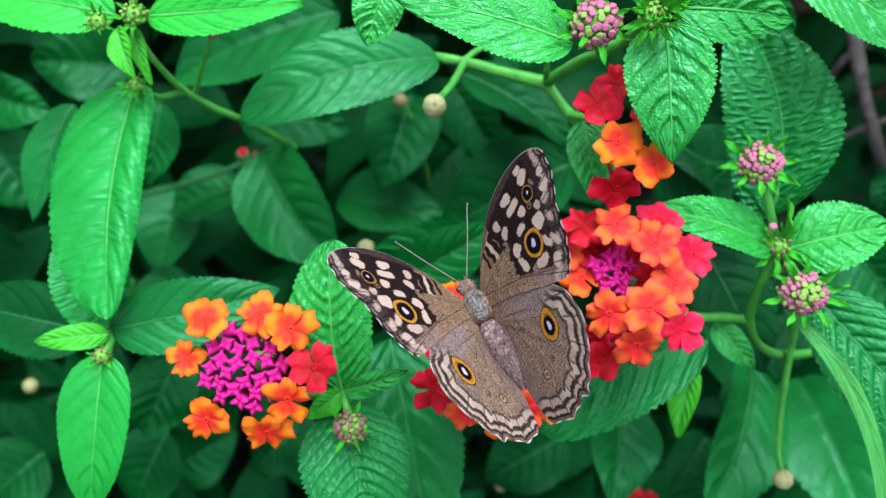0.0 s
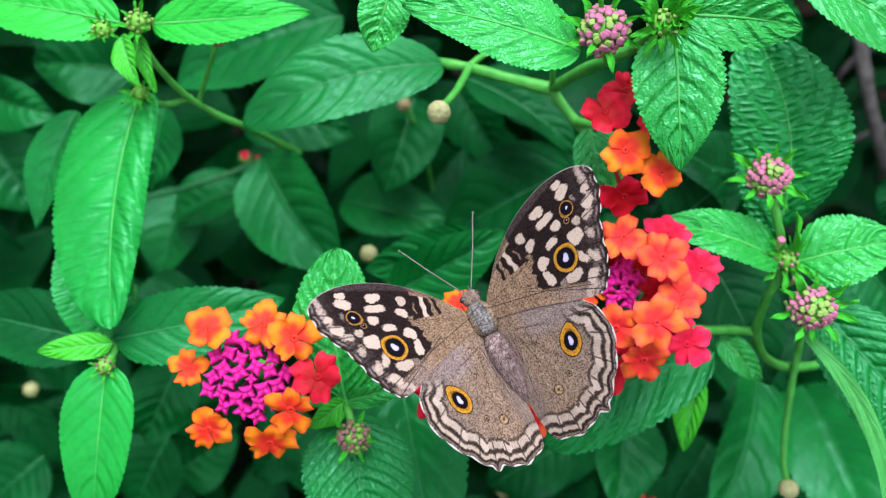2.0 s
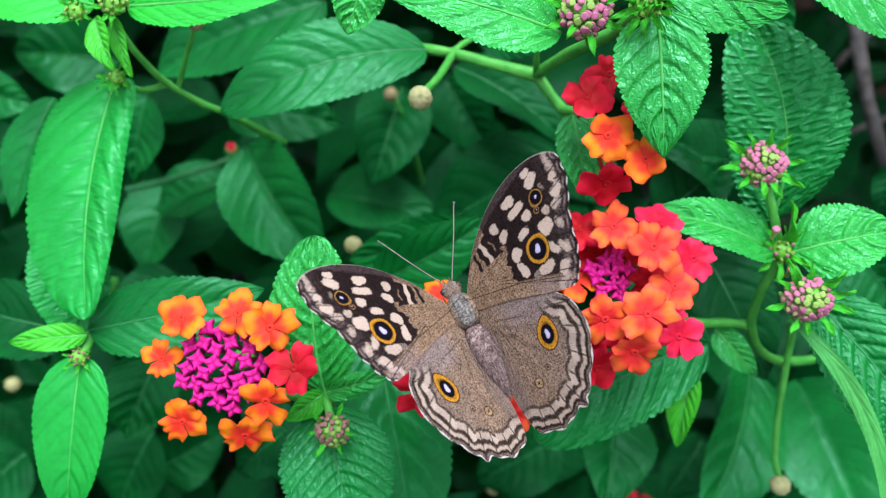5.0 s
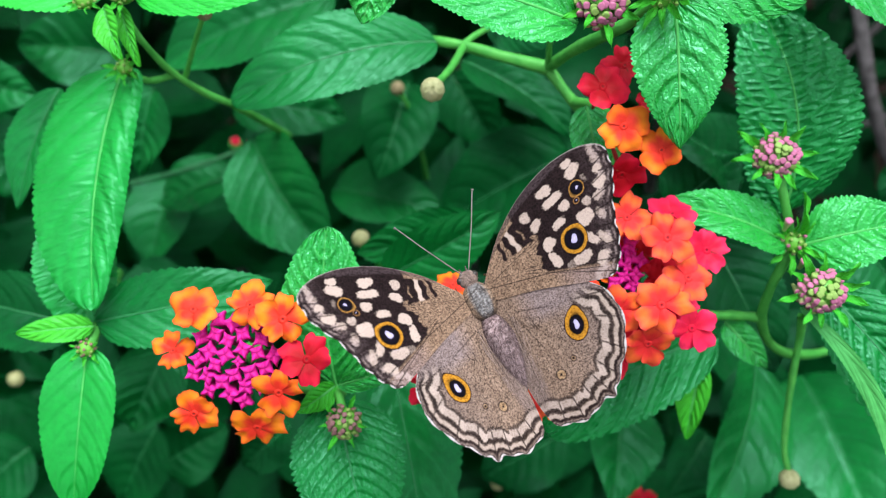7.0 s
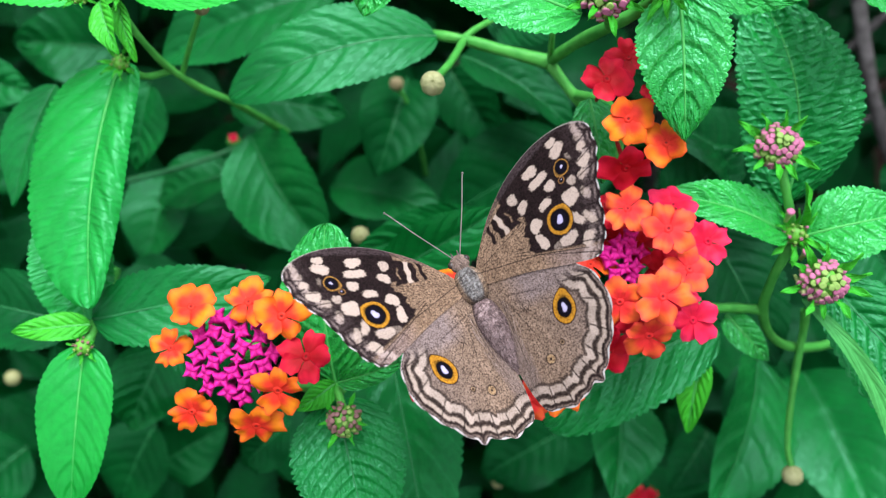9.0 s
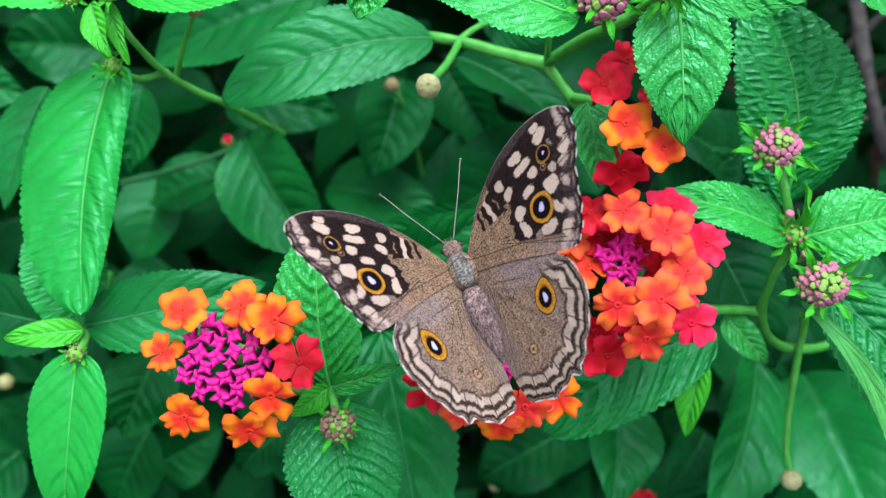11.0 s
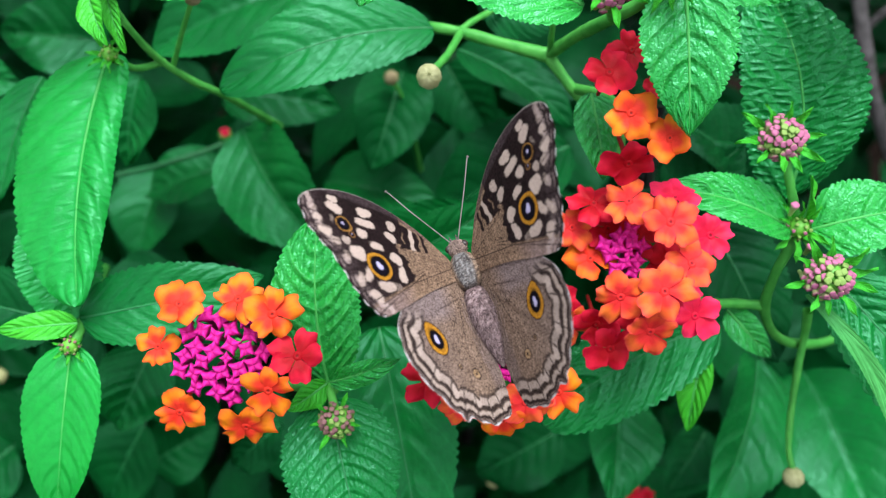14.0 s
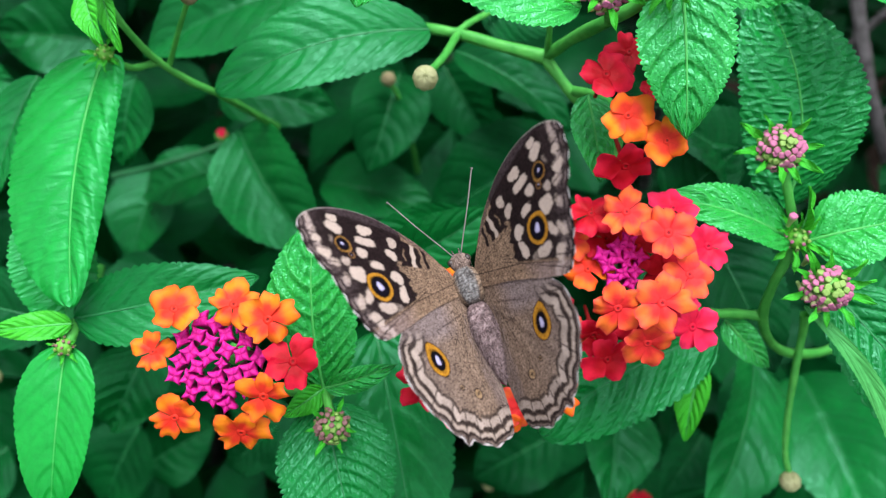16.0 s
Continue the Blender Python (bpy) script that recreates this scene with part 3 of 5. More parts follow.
for x, y, top in ((-0.12, 0.20, (-60, -10, -130)), (0.02, 0.16, (10, 20, -150)), (0.10, 0.24, (70, 40, -140)), (-0.02, 0.30, (-20, 70, -160))):
    stem(back_left, (to_shrub(x, y, -0.03), to_shrub(x * 1.1, y * 0.95, 0.15), top), 5.0, 2.0, "woody_stem", TWIG)

back_right = thing("lantana_branch", (0, 0, 0), "shaded lantana branch hanging below the flowers, leaves darkened for shade", "branch", "lantana branches")
for base, tip, width, opts in (
    ((38.9, -33.0, -62), (34.7, -54.3, -48), 18, dict(roll=-14, mat=1)),
    ((69.5, -26.6, -62), (52.8, -56.6, -46), 21, dict(roll=-16, mat=1)),
    ((77.7, -27.6, -78), (76.7, -62.3, -74), 18, dict(roll=35)),
    ((83.2, -30.4, -70), (88.6, -60.8, -48), 26, dict(roll=10, mat=2)),
    ((31.8, -48.4, -90), (11.4, -61.3, -94), 20, dict(roll=14)),
    ((70.5, -49.8, -96), (58.8, -65.2, -92), 14, dict(roll=8)),
    ((-32.0, -40.1, -60), (-43.5, -50.6, -66), 12, dict(roll=8)),
    ((-69.8, -46.0, -86), (-80.0, -67.5, -90), 20, dict(roll=8)),
    ((-106.5, -54.3, -96), (-120.9, -68.2, -92), 22, dict(roll=8)),
    ((-53.1, -20.5, -44), (-62.1, -38.6, -48), 15, dict(roll=-10, mat=1)),
    ((57.6, 12.4, -40), (40.9, 21.1, -34), 16, dict(roll=20)),
    ((44.2, 5.7, -40), (56.2, 16.4, -36), 15, dict(roll=-20)),
    ((102.7, 19.0, -60), (97.9, 7.8, -64), 10, dict(roll=8)),
    ((80.0, 1.2, -40), (92.3, -13.5, -42), 22, dict(roll=18, mat=1)),
    ((48.8, 48.2, -30), (66.2, 38.8, -34), 14, dict(roll=8, mat=1)),
    ((-19.1, -34.4, -70), (-3.3, -16.2, -74), 18, dict(roll=10)),
    ((-74.6, -60.0, -100), (-57.1, -50.1, -104), 18, dict(roll=10)),
):
    leaf(back_right, base, tip, width, (DEEP_SHADE, SHADED, HALF_SHADED)[opts.pop("mat", 0)], res=(60, 17), quilt=0.6, fold=20, arch=0.09, wavy=0.9, **opts)
seed_ball(back_right, (63.0, -42.6, -30), 1.75)
stem(back_right, ((62.9, -41.3, -30), (62.1, -37.7, -30), (62.4, -31.6, -30), (62.9, -24.4, -29), (63.3, -17.1, -27), (62.4, -12.8, -24)), 0.5, 0.75)
flower_head(back_right, (53.0, -67.4, -100), [((51.4, -66.4, -96), "crimson", 0.8), ((55.9, -67.8, -98), "crimson", 0.6)], (0, 1, (0, 0, 0)), rng, 6)
flower_head(back_right, (-88.0, -64.0, -110), [((-86.5, -62.9, -106), "crimson", 0.6)], (0, 1, (0, 0, 0)), rng, 6)

for pts, r in ((((115.4, 77.5, -110), (119.7, 52.2, -112), (126.7, 31.6, -116), (143.1, 7.2, -130)), 2.2), (((144.0, 77.6, -120), (123.0, 58.6, -125), (119.7, 47.6, -140)), 1.2), (((143.1, 42.3, -130), (127.0, 34.8, -140), (125.0, 27.7, -160)), 0.9)):
    tw = thing("dry_twig", (0, 0, 0), "bare grey-brown woody twig in the shade", "twig", "dry twigs")
    stem(tw, pts, r, r * 0.8, "bark", TWIG)

# ---- left-hand branch tip with two long hanging leaves ----
left_top = thing("lantana_branch", (0, 0, 0), "lantana shoot with long glossy green leaves and a budding tip", "branch", "lantana branches")
stem(left_top, ((-51.0, 35.6, -14), (-48.9, 31.8, -18), (-46.6, 28.7, -24), (-42.8, 26.3, -30), (-38.3, 24.7, -36), (-33.2, 22.8, -60)), 0.52, 0.75)
stem(left_top, ((-45.0, 28.3, -27), (-41.7, 32.3, -21), (-38.7, 35.9, -16)), 0.5, 0.4, "stalk")
stem(left_top, ((-51.0, 26.8, -17), (-49.4, 26.6, -22), (-46.2, 28.6, -26)), 0.6, 0.6, "stalk")
seed_ball(left_top, (-38.3, 36.2, -15), 1.3, DRYBUD)
bud_head(left_top, (-48.8, 37.1, -8), 2.0, rng, (1, 1), 8, 22, 1.1)
bud_head(left_top, (-54.5, 35.9, -8), 1.6, rng, (1, 1), 8, 14, 1.0)
leaf(left_top, (-52.8, 37.7, -11), (-80.2, 42.3, -14), 11, FRESH, roll=10, arch=0.05, fold=10)
leaf(left_top, (-47.6, 37.5, -11), (-21.7, 38.6, -8), 8.4, FRESH, roll=-8, arch=0.06, sway=-0.03)
leaf(left_top, (-51.3, 34.8, -8), (-47.7, 26.4, -6), 4.6, YOUNG, roll=18, fold=24, rib=0.18)
bud_head(left_top, (-51.5, 27.6, -16), 1.5, rng, (1, 1), 9, 10, 1.3)
leaf(left_top, (-53.0, 28.3, -20), (-53.5, -11.4, -10), 17.8, RIPPLED, roll=17, arch=0.04, fold=13, sway=-0.03, quilt=0.5, veins=6, shape=(0.28, 0.50), skew=-0.36, bite=0.035, teeth=34, curl=0.22)
leaf(left_top, (-64.3, 6.9, -24.0), (-59.4, -14.6, -22.0), 13.5, RIPPLED, roll=-8, arch=0.04, sway=0.0, shape=(0.6, 0.45), veins=6)
leaf(left_top, (-70.3, 27.5, -34), (-76.8, 5.2, -32), 11, HALF_SHADED, roll=20)
leaf(left_top, (-50.0, 36.0, -11), (-47.4, 26.7, -12), 2.8, YOUNG, roll=10, rib=0.15)
# lower left pair
leaf(left_top, (-55.3, -17.2, -12), (-56.9, -41.9, -11), 12.2, SMOOTH, roll=6, arch=0.06, fold=9, sway=0.02, quilt=0.25, bite=0.03, shape=(0.42, 0.65), rib=0.16)
leaf(left_top, (-54.8, -14.0, -13), (-65.5, -14.9, -10), 4.4, YOUNG, roll=12, arch=0.05, rib=0.2)
leaf(left_top, (-55.3, -13.4, -15), (-27.5, -6.8, -17), 12.0, HALF_SHADED, roll=-8, arch=0.05, fold=10, sway=-0.02)
leaf(left_top, (-64.2, -15.6, -30), (-91.8, -10.1, -34), 14, DEEP_SHADE, roll=10)
bud_head(left_top, (-54.8, -17.1, -10), 1.5, rng, (2, 1), 7, 14, 1.0)
stem(left_top, ((-55.5, -17.3, -13), (-55.3, -14.1, -16), (-57.1, -11.9, -24), (-65.8, -7.0, -50)), 0.8, 0.9)

# ---- middle stem with the large back leaf ----
middle = thing("lantana_branch", (0, 0, 0), "smooth green lantana stem with a broad leaf and round seed head", "branch", "lantana branches")
stem(middle, ((-9.4, 39.8, -40), (-2.0, 35.2, -28), (3.7, 33.7, -26), (10.7, 31.6, -25), (18.2, 29.5, -24)), 0.8, 1.15)
stem(middle, ((18.2, 29.5, -24), (22.7, 23.7, -24), (28.5, 18.7, -28), (34.4, 12.1, -36)), 0.95, 0.9)
stem(middle, ((3.8, 33.3, -25), (1.5, 28.0, -18), (-0.7, 24.5, -13)), 0.65, 0.6, "stalk")
stem(middle, ((3.7, 33.9, -26), (6.8, 36.6, -28), (12.5, 40.9, -34)), 0.6, 0.5, "stalk")
seed_ball(middle, (-1.4, 23.3, -12), 1.85)
leaf(middle, (-0.9, 34.3, -26), (-35.5, 22.7, -22), 14.5, HALF_SHADED, roll=10, arch=0.07, fold=8, sway=-0.05, quilt=0.35, shape=(0.5, 0.6), bite=0.04)
leaf(middle, (8.2, 39.9, -34), (21.3, 37.1, -36), 8, DEEP_SHADE, roll=8)

# ---- upper branch: rugose leaves, buds and the upper flower head ----
upper = thing("lantana_branch", (0, 0, 0), "bright wrinkled lantana leaves with pink buds and red florets", "branch", "lantana branches")
stem(upper, ((18.2, 29.5, -24), (21.1, 30.1, -14), (23.8, 29.8, -4), (27.2, 31.0, 0), (30.3, 33.1, 4)), 0.9, 1.0)
stem(upper, ((18.1, 29.5, -23), (17.7, 31.8, -18), (17.5, 35.6, -14)), 0.5, 0.5, "stalk")
stem(upper, ((23.8, 29.5, -3), (22.5, 30.4, 2)), 0.6, 0.7, "stalk")
bud_head(upper, (21.5, 31.9, 6), 3.4, rng, (0, 0, 0, 0, 0, 1), 9, 64, 0.9)
bud_head(upper, (29.2, 32.1, 8), 2.1, rng, (1, 1), 28, 22, 1.7, rise=2.6)
leaf(upper, (18.5, 29.3, 4), (-6.6, 34.8, 7), 11.4, LEAF, roll=12, arch=0.07, fold=8, quilt=0.35, teeth=30)
leaf(upper, (-8.5, 38.6, 2), (-11.3, 30.0, 0), 7.5, LEAF, roll=-10, arch=0.05)
leaf(upper, (30.9, 31.3, 7), (32.6, 12.2, 4), 12.6, LEAF, roll=6, arch=0.07, fold=8, quilt=0.45, veins=6, teeth=26, shape=(0.46, 0.95))
leaf(upper, (32.5, 33.8, 6), (50.2, 32.9, 3), 9.0, LEAF, roll=20, arch=0.08, sway=0.03)
leaf(upper, (51.4, 41.8, 0), (73.8, 30.1, -4), 13, LEAF, roll=-10)
leaf(upper, (22.3, 20.4, -10), (24.2, 7.5, -9), 7.4, LEAF, roll=-8, quilt=0.4)
stem(upper, ((26.1, 10.0, -9), (27.2, 17.3, -10), (25.2, 21.4, -16), (22.7, 23.7, -24)), 0.7, 0.8, "stalk")
flower_head(upper, (26.8, 17.1, -2), [
    ((22.7, 21.3, 1), "crimson", 1.08), ((26.2, 24.8, -1), "crimson", 0.92), ((25.2, 15.4, 3), "orange", 1.0),
    ((30.7, 12.3, 2), "orange", 0.92), ((30.5, 20.3, -4), "crimson", 0.6), ((25.9, 9.0, -1), "crimson", 1.12)], (0, 1, (0, 0, 0)), rng, 11)

# ---- right branch with the large flower head ----
right = thing("lantana_branch", (0, 0, 0), "lantana branch with wrinkled leaves and a full red flower head", "branch", "lantana branches")
stem(right, ((90.0, -21.5, -62), (77.4, -20.4, -45), (68.3, -20.0, -34), (60.4, -19.0, -28), (55.6, -16.3, -24), (52.9, -11.9, -20), (52.3, -6.9, -15), (53.0, -3.0, -12), (54.0, 0.1, -11)), 0.85, 0.8)
stem(right, ((54.0, 0.5, -11), (51.5, 6.3, -8), (50.2, 10.9, -7)), 0.75, 0.7, "stalk")
stem(right, ((54.4, 0.1, -11), (54.9, -3.4, -7), (54.9, -6.1, -4)), 0.7, 0.7, "stalk")
stem(right, ((53.2, -12.2, -20.5), (48.4, -11.8, -20), (41.6, -11.4, -17), (34.7, -9.4, -16)), 0.8, 0.8, "stalk")
bud_head(right, (49.1, 13.2, -5), 3.2, rng, (0, 0, 0, 0, 0, 1), 10, 64, 1.05)
bud_head(right, (54.0, -6.6, -1), 3.2, rng, (0, 0, 0, 0, 0, 1), 10, 64, 1.05)
for at, out in (((50.8, 3.5, -5), (0.2, 0.6, 0.8)), ((52.7, -2.4, -4), (0.1, 0.5, 0.9))):
    place(KNOBS[0], right, "bud", at, out, 20, 1.0)
bud_head(right, (53.5, 0.4, -9), 1.9, rng, (1, 1, 0), 9, 16, 1.5)
leaf(right, (53.5, 1.9, -8), (52.4, 7.8, -4), 3.0, YOUNG, roll=60, fold=30, rib=0.15)
leaf(right, (52.7, 0.1, -10), (31.5, 5.9, -6), 8.8, LEAF, roll=24, arch=0.07, fold=14, quilt=0.5, teeth=24, sway=-0.03)
leaf(right, (55.1, 0.1, -9), (69.4, 3.4, -5), 11.6, LEAF, roll=-20, arch=0.08, fold=12, quilt=0.5, teeth=18)
leaf(right, (56.4, 5.5, -20), (49.4, 36.7, -12), 18.4, RIBBED, roll=-14, arch=0.05, fold=10, quilt=0.6, veins=6, slant=0.42, wavy=0.6, teeth=28, sway=-0.10, shape=(0.5, 0.5))
leaf(right, (58.5, -7.1, -9), (79.0, -33.6, -4), 15.5, CORRUGATED, roll=2, arch=0.04, fold=10, quilt=1.0, veins=12, shape=(0.45, 0.5))
leaf(right, (53.0, -9.3, -6), (64.8, -38.5, 0), 2.5, UNDERSIDE, roll=10, arch=0.03, fold=8, sway=0.11, quilt=0.1, shape=(0.4, 0.35), rib=0, teeth=40, bite=0.08)
leaf(right, (48.5, 1.7, -34), (59.4, -22.9, -30), 17, DEEP_SHADE, roll=-12, arch=0.05)
leaf(right, (47.5, -13.0, -22), (53.9, -20.6, -20), 5.2, LEAF, roll=10)
leaf(right, (45.9, -15.3, -22), (16.7, -31.3, -20), 15.5, CORRUGATED, roll=-2, arch=0.06, fold=12, quilt=0.7, sway=-0.07, shape=(0.45, 0.5))
leaf(right, (43.9, -19.7, -22), (41.8, -33.5, -24), 6.0, YOUNG, roll=40, fold=20)
flower_head(right, (29.4, -6.0, -4), [
    ((26.1, 3.8, -2), "reddish", 1.02), ((31.4, 0.9, 0), "reddish", 1.16), ((34.7, -4.8, -1), "reddish", 1.09),
    ((21.6, -4.3, -6), "orange", 1.0), ((24.1, -9.4, 2), "reddish", 1.02), ((29.8, -8.5, 3), "reddish", 1.12), ((28.7, -14.3, 0), "reddish", 1.09),
    ((32.9, 4.5, -3), "pinkred", 0.98), ((38.3, -0.9, -4), "pinkred", 1.05), ((36.2, -12.4, -4), "pinkred", 1.03), ((24.4, -17.3, -5), "crimson", 1.09),
    ((21.8, 3.7, -5), "crimson", 1.09), ((28.8, -0.8, -7), "crimson", 1.14), ((33.0, -5.2, -6), "crimson", 1.14), ((28.6, -12.2, -6), "crimson", 1.14), ((35.0, -9.6, -7), "pinkred", 1.03), ((24.4, 0.1, -7), "crimson", 1.14), ((18.9, 0.1, -6), "reddish", 0.93), ((18.9, -13.9, -6), "reddish", 0.93), ((22.3, -13.8, -5), "crimson", 1.03), ((17.0, -10.6, -8), "crimson", 0.93)],
    (12, 3.4, (-3.2, 2.6, -0.8)), rng, 13)

# ---- left flower head on its own shoot ----
shoot = thing("lantana_branch", (0, 0, 0), "lantana shoot with a ring of orange florets round magenta buds", "branch", "lantana branches")
stem(shoot, ((-29.3, -23.2, -14), (-29.7, -24.3, -20), (-22.2, -25.6, -22), (-15.3, -29.6, -32), (-8.1, -40.1, -60)), 0.8, 1.0)
stem(shoot, ((-16.6, -26.0, -14), (-15.8, -23.3, -9), (-14.4, -26.4, -5)), 0.7, 0.6, "stalk")
flower_head(shoot, (-29.5, -18.2, -2), [
    ((-35.5, -10.5, -1), "orange", 1.02), ((-27.4, -9.8, -1), "orange", 1.05), ((-22.3, -11.7, 1), "orange", 1.1), ((-39.0, -16.7, -3), "orange", 0.86),
    ((-35.3, -25.5, -1), "orange", 1.0), ((-26.2, -27.5, -1), "orange", 1.1), ((-22.6, -21.9, 2), "orange", 1.08), ((-18.9, -17.3, 1), "crimson", 1.08)],
    (28, 6.6, (-0.3, 0.2, 1.0)), rng, 14)
bud_head(shoot, (-14.1, -27.3, -4), 2.5, rng, (2, 2, 2, 1), 6, 44, 0.85)
leaf(shoot, (-16.1, -22.9, -10), (-17.2, 1.5, -6), 12.8, LEAF, roll=4, arch=0.06, fold=10, quilt=0.5, veins=12, sway=0.04, shape=(0.5, 0.55))
leaf(shoot, (-15.4, -22.2, -7), (-5.1, -18.1, -3), 4.0, LEAF, roll=14, rib=0.2)
leaf(shoot, (-16.0, -22.5, -8), (-21.4, -26.2, -6), 4.0, YOUNG, roll=-14, rib=0.2)
leaf(shoot, (-16.1, -25.4, -10), (-10.2, -47.3, -6), 17.0, CORRUGATED, roll=-6, arch=0.06, fold=10, quilt=0.5, veins=12, teeth=26)
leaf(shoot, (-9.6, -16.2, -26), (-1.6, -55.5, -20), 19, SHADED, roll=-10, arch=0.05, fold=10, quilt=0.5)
leaf(shoot, (-10.2, -7.0, -36), (10.7, 5.2, -32), 13, HALF_SHADED, roll=20)
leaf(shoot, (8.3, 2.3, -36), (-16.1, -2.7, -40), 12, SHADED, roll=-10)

# ---- flower head under the butterfly ----
perch = thing("lantana_branch", (0, 0, 0), "lantana shoot with a red and orange flower head", "branch", "lantana branches")
stem(perch, ((9.1, -18.9, -16), (10.1, -21.0, -24), (13.8, -29.6, -50), (21.5, -46.9, -90)), 0.8, 1.0)
flower_head(perch, (8.1, -18.0, -4), [
    ((-1.6, -21.3, -3), "crimson", 1.05), ((3.8, -24.9, -3), "reddish", 1.0), ((9.2, -26.7, -2), "orange", 1.0), ((12.3, -23.8, -1), "reddish", 1.05), ((13.5, -23.9, -2), "reddish", 0.95), ((17.1, -22.8, -3), "orange", 1.0),
    ((1.9, -6.9, -5), "orange", 0.9), ((12.7, -6.9, -5), "crimson", 0.95), ((15.3, -13.8, -5), "crimson", 0.95), ((0.5, -14.7, -5), "crimson", 1.0)],
    (16, 5.0, (0, 1, 0)), rng, 13)

# ---- butterfly ----
FORE_EDGE = ((0.0, 0.4), (0.9, 2.1), (2.6, 3.7), (5.6, 6.2), (9.3, 8.3), (12.6, 9.5), (16.0, 10.2), (19.0, 10.2), (21.3, 9.6), (22.8, 8.5), (22.9, 7.0), (22.5, 5.2), (21.6, 3.5), (20.5, 1.7), (19.6, -0.4), (18.9, -2.4), (18.0, -4.1), (16.9, -5.3), (15.6, -5.9), (12.6, -5.0), (7.0, -2.8), (0.4, -0.8))
HIND_EDGE = ((-0.4, -0.4), (5.0, -1.4), (9.7, -3.2), (12.6, -4.9), (14.0, -6.8), (14.5, -8.9), (14.2, -11.2), (13.1, -13.3), (11.8, -15.1), (10.4, -16.5), (9.2, -17.8), (8.3, -18.6), (6.9, -18.5), (5.3, -19.1), (3.8, -19.6), (2.2, -19.3), (0.8, -18.9), (-0.5, -18.2), (-1.2, -15.0), (-1.3, -11.0), (-1.0, -7.0), (-0.6, -3.0))


def edge_line(points, n, first, last, scallops, depth):
    line = smooth_line(points, n)
    f = np.linspace(0, len(points) - 1, n)
    on = np.clip(np.minimum(f - first, last - f) * 1.5, 0, 1)
    g = (f - first) / (last - first)
    tangent = np.gradient(line, axis=0)
    tangent /= np.linalg.norm(tangent, axis=1)[:, None]
    normal = np.stack([tangent[:, 1], -tangent[:, 0]], -1)
    line = line - normal * (depth * on * (np.abs(np.sin(np.pi * g * scallops)) - 0.6))[:, None]
    return line, line[(f >= first) & (f <= last)], g


def blend(c, mask, colour):
    m = np.clip(mask, 0, 1)[..., None]
    return c * (1 - m) + np.asarray(colour, float) * m


def soft(d, width=0.14):
    return np.clip(0.5 - d / width, 0, 1)


def segment(x, y, a, b):
    a, b = np.asarray(a, float), np.asarray(b, float)
    d = b - a
    t = np.clip(((x - a[0]) * d[0] + (y - a[1]) * d[1]) / (d @ d), 0, 1)
    return np.hypot(x - a[0] - t * d[0], y - a[1] - t * d[1])


def margin_distance(x, y, margin):
    best = np.full(x.shape, 99.0)
    at = np.zeros(x.shape)
    step = max(2, len(margin) // 75)
    for i in range(0, len(margin) - step, step):
        d = segment(x, y, margin[i], margin[i + step])
        at = np.where(d < best, i / len(margin), at)
        best = np.minimum(best, d)
    return best, at


CREAM, UMBER, TAWNY, ASH = (0.47, 0.365, 0.315), (0.018, 0.010, 0.011), (0.272, 0.178, 0.122), (0.28, 0.20, 0.19)
# cream spots of the forewing: middle, half sizes, slant, strength
SPOTS = (
    (17.8, 8.95, 0.8, 0.5, 15, 0.95), (18.0, 7.75, 1.25, 0.72, 28, 1), (13.6, 7.5, 1.15, 0.7, 5, 1), (13.95, 6.0, 1.6, 0.6, 10, 1),
    (15.0, 4.6, 0.85, 0.62, 18, 1), (13.35, 3.1, 1.05, 0.55, 14, 1), (16.6, 2.0, 1.2, 1.0, 10, 1), (10.85, 1.5, 1.0, 0.78, 36, 1),
    (10.6, -0.65, 0.68, 1.15, 12, 0.95), (9.75, 6.0, 0.7, 0.75, 0, 0.8), (10.5, 4.45, 1.0, 0.62, 32, 0.85), (21.3, 8.7, 0.4, 0.35, 0, 0.3),
    (21.1, 7.6, 0.5, 0.4, 20, 0.4), (20.85, 6.4, 0.65, 0.5, 25, 0.85), (20.3, 4.75, 0.95, 0.72, 25, 0.95), (19.2, 3.45, 0.7, 0.5, 25, 0.75),
    (18.4, 1.6, 0.48, 0.62, 10, 0.5), (17.75, 3.6, 0.62, 0.55, 20, 0.75), (18.85, 6.3, 0.3, 0.5, 10, 0.4), (16.0, -0.75, 0.55, 1.05, 24, 0.85),
    (17.35, -1.4, 0.5, 1.1, 22, 0.72), (15.9, -3.35, 1.05, 0.62, 38, 0.85), (13.8, -2.2, 1.35, 0.72, 5, 0.8), (12.2, -2.2, 0.7, 0.5, 0, 0.4))


def lozenge(x, y, cx, cy, rx, ry, angle):
    """Signed distance to a rounded four-sided spot."""
    a = radians(angle)
    p, q = (x - cx) * math.cos(a) + (y - cy) * math.sin(a), -(x - cx) * math.sin(a) + (y - cy) * math.cos(a)
    r = (np.abs(p / rx) ** 2.8 + np.abs(q / ry) ** 2.8) ** (1 / 2.8)
    return (r - 1 - 0.07 * np.sin(3 * np.arctan2(q, p) + cx * 5)) * min(rx, ry)


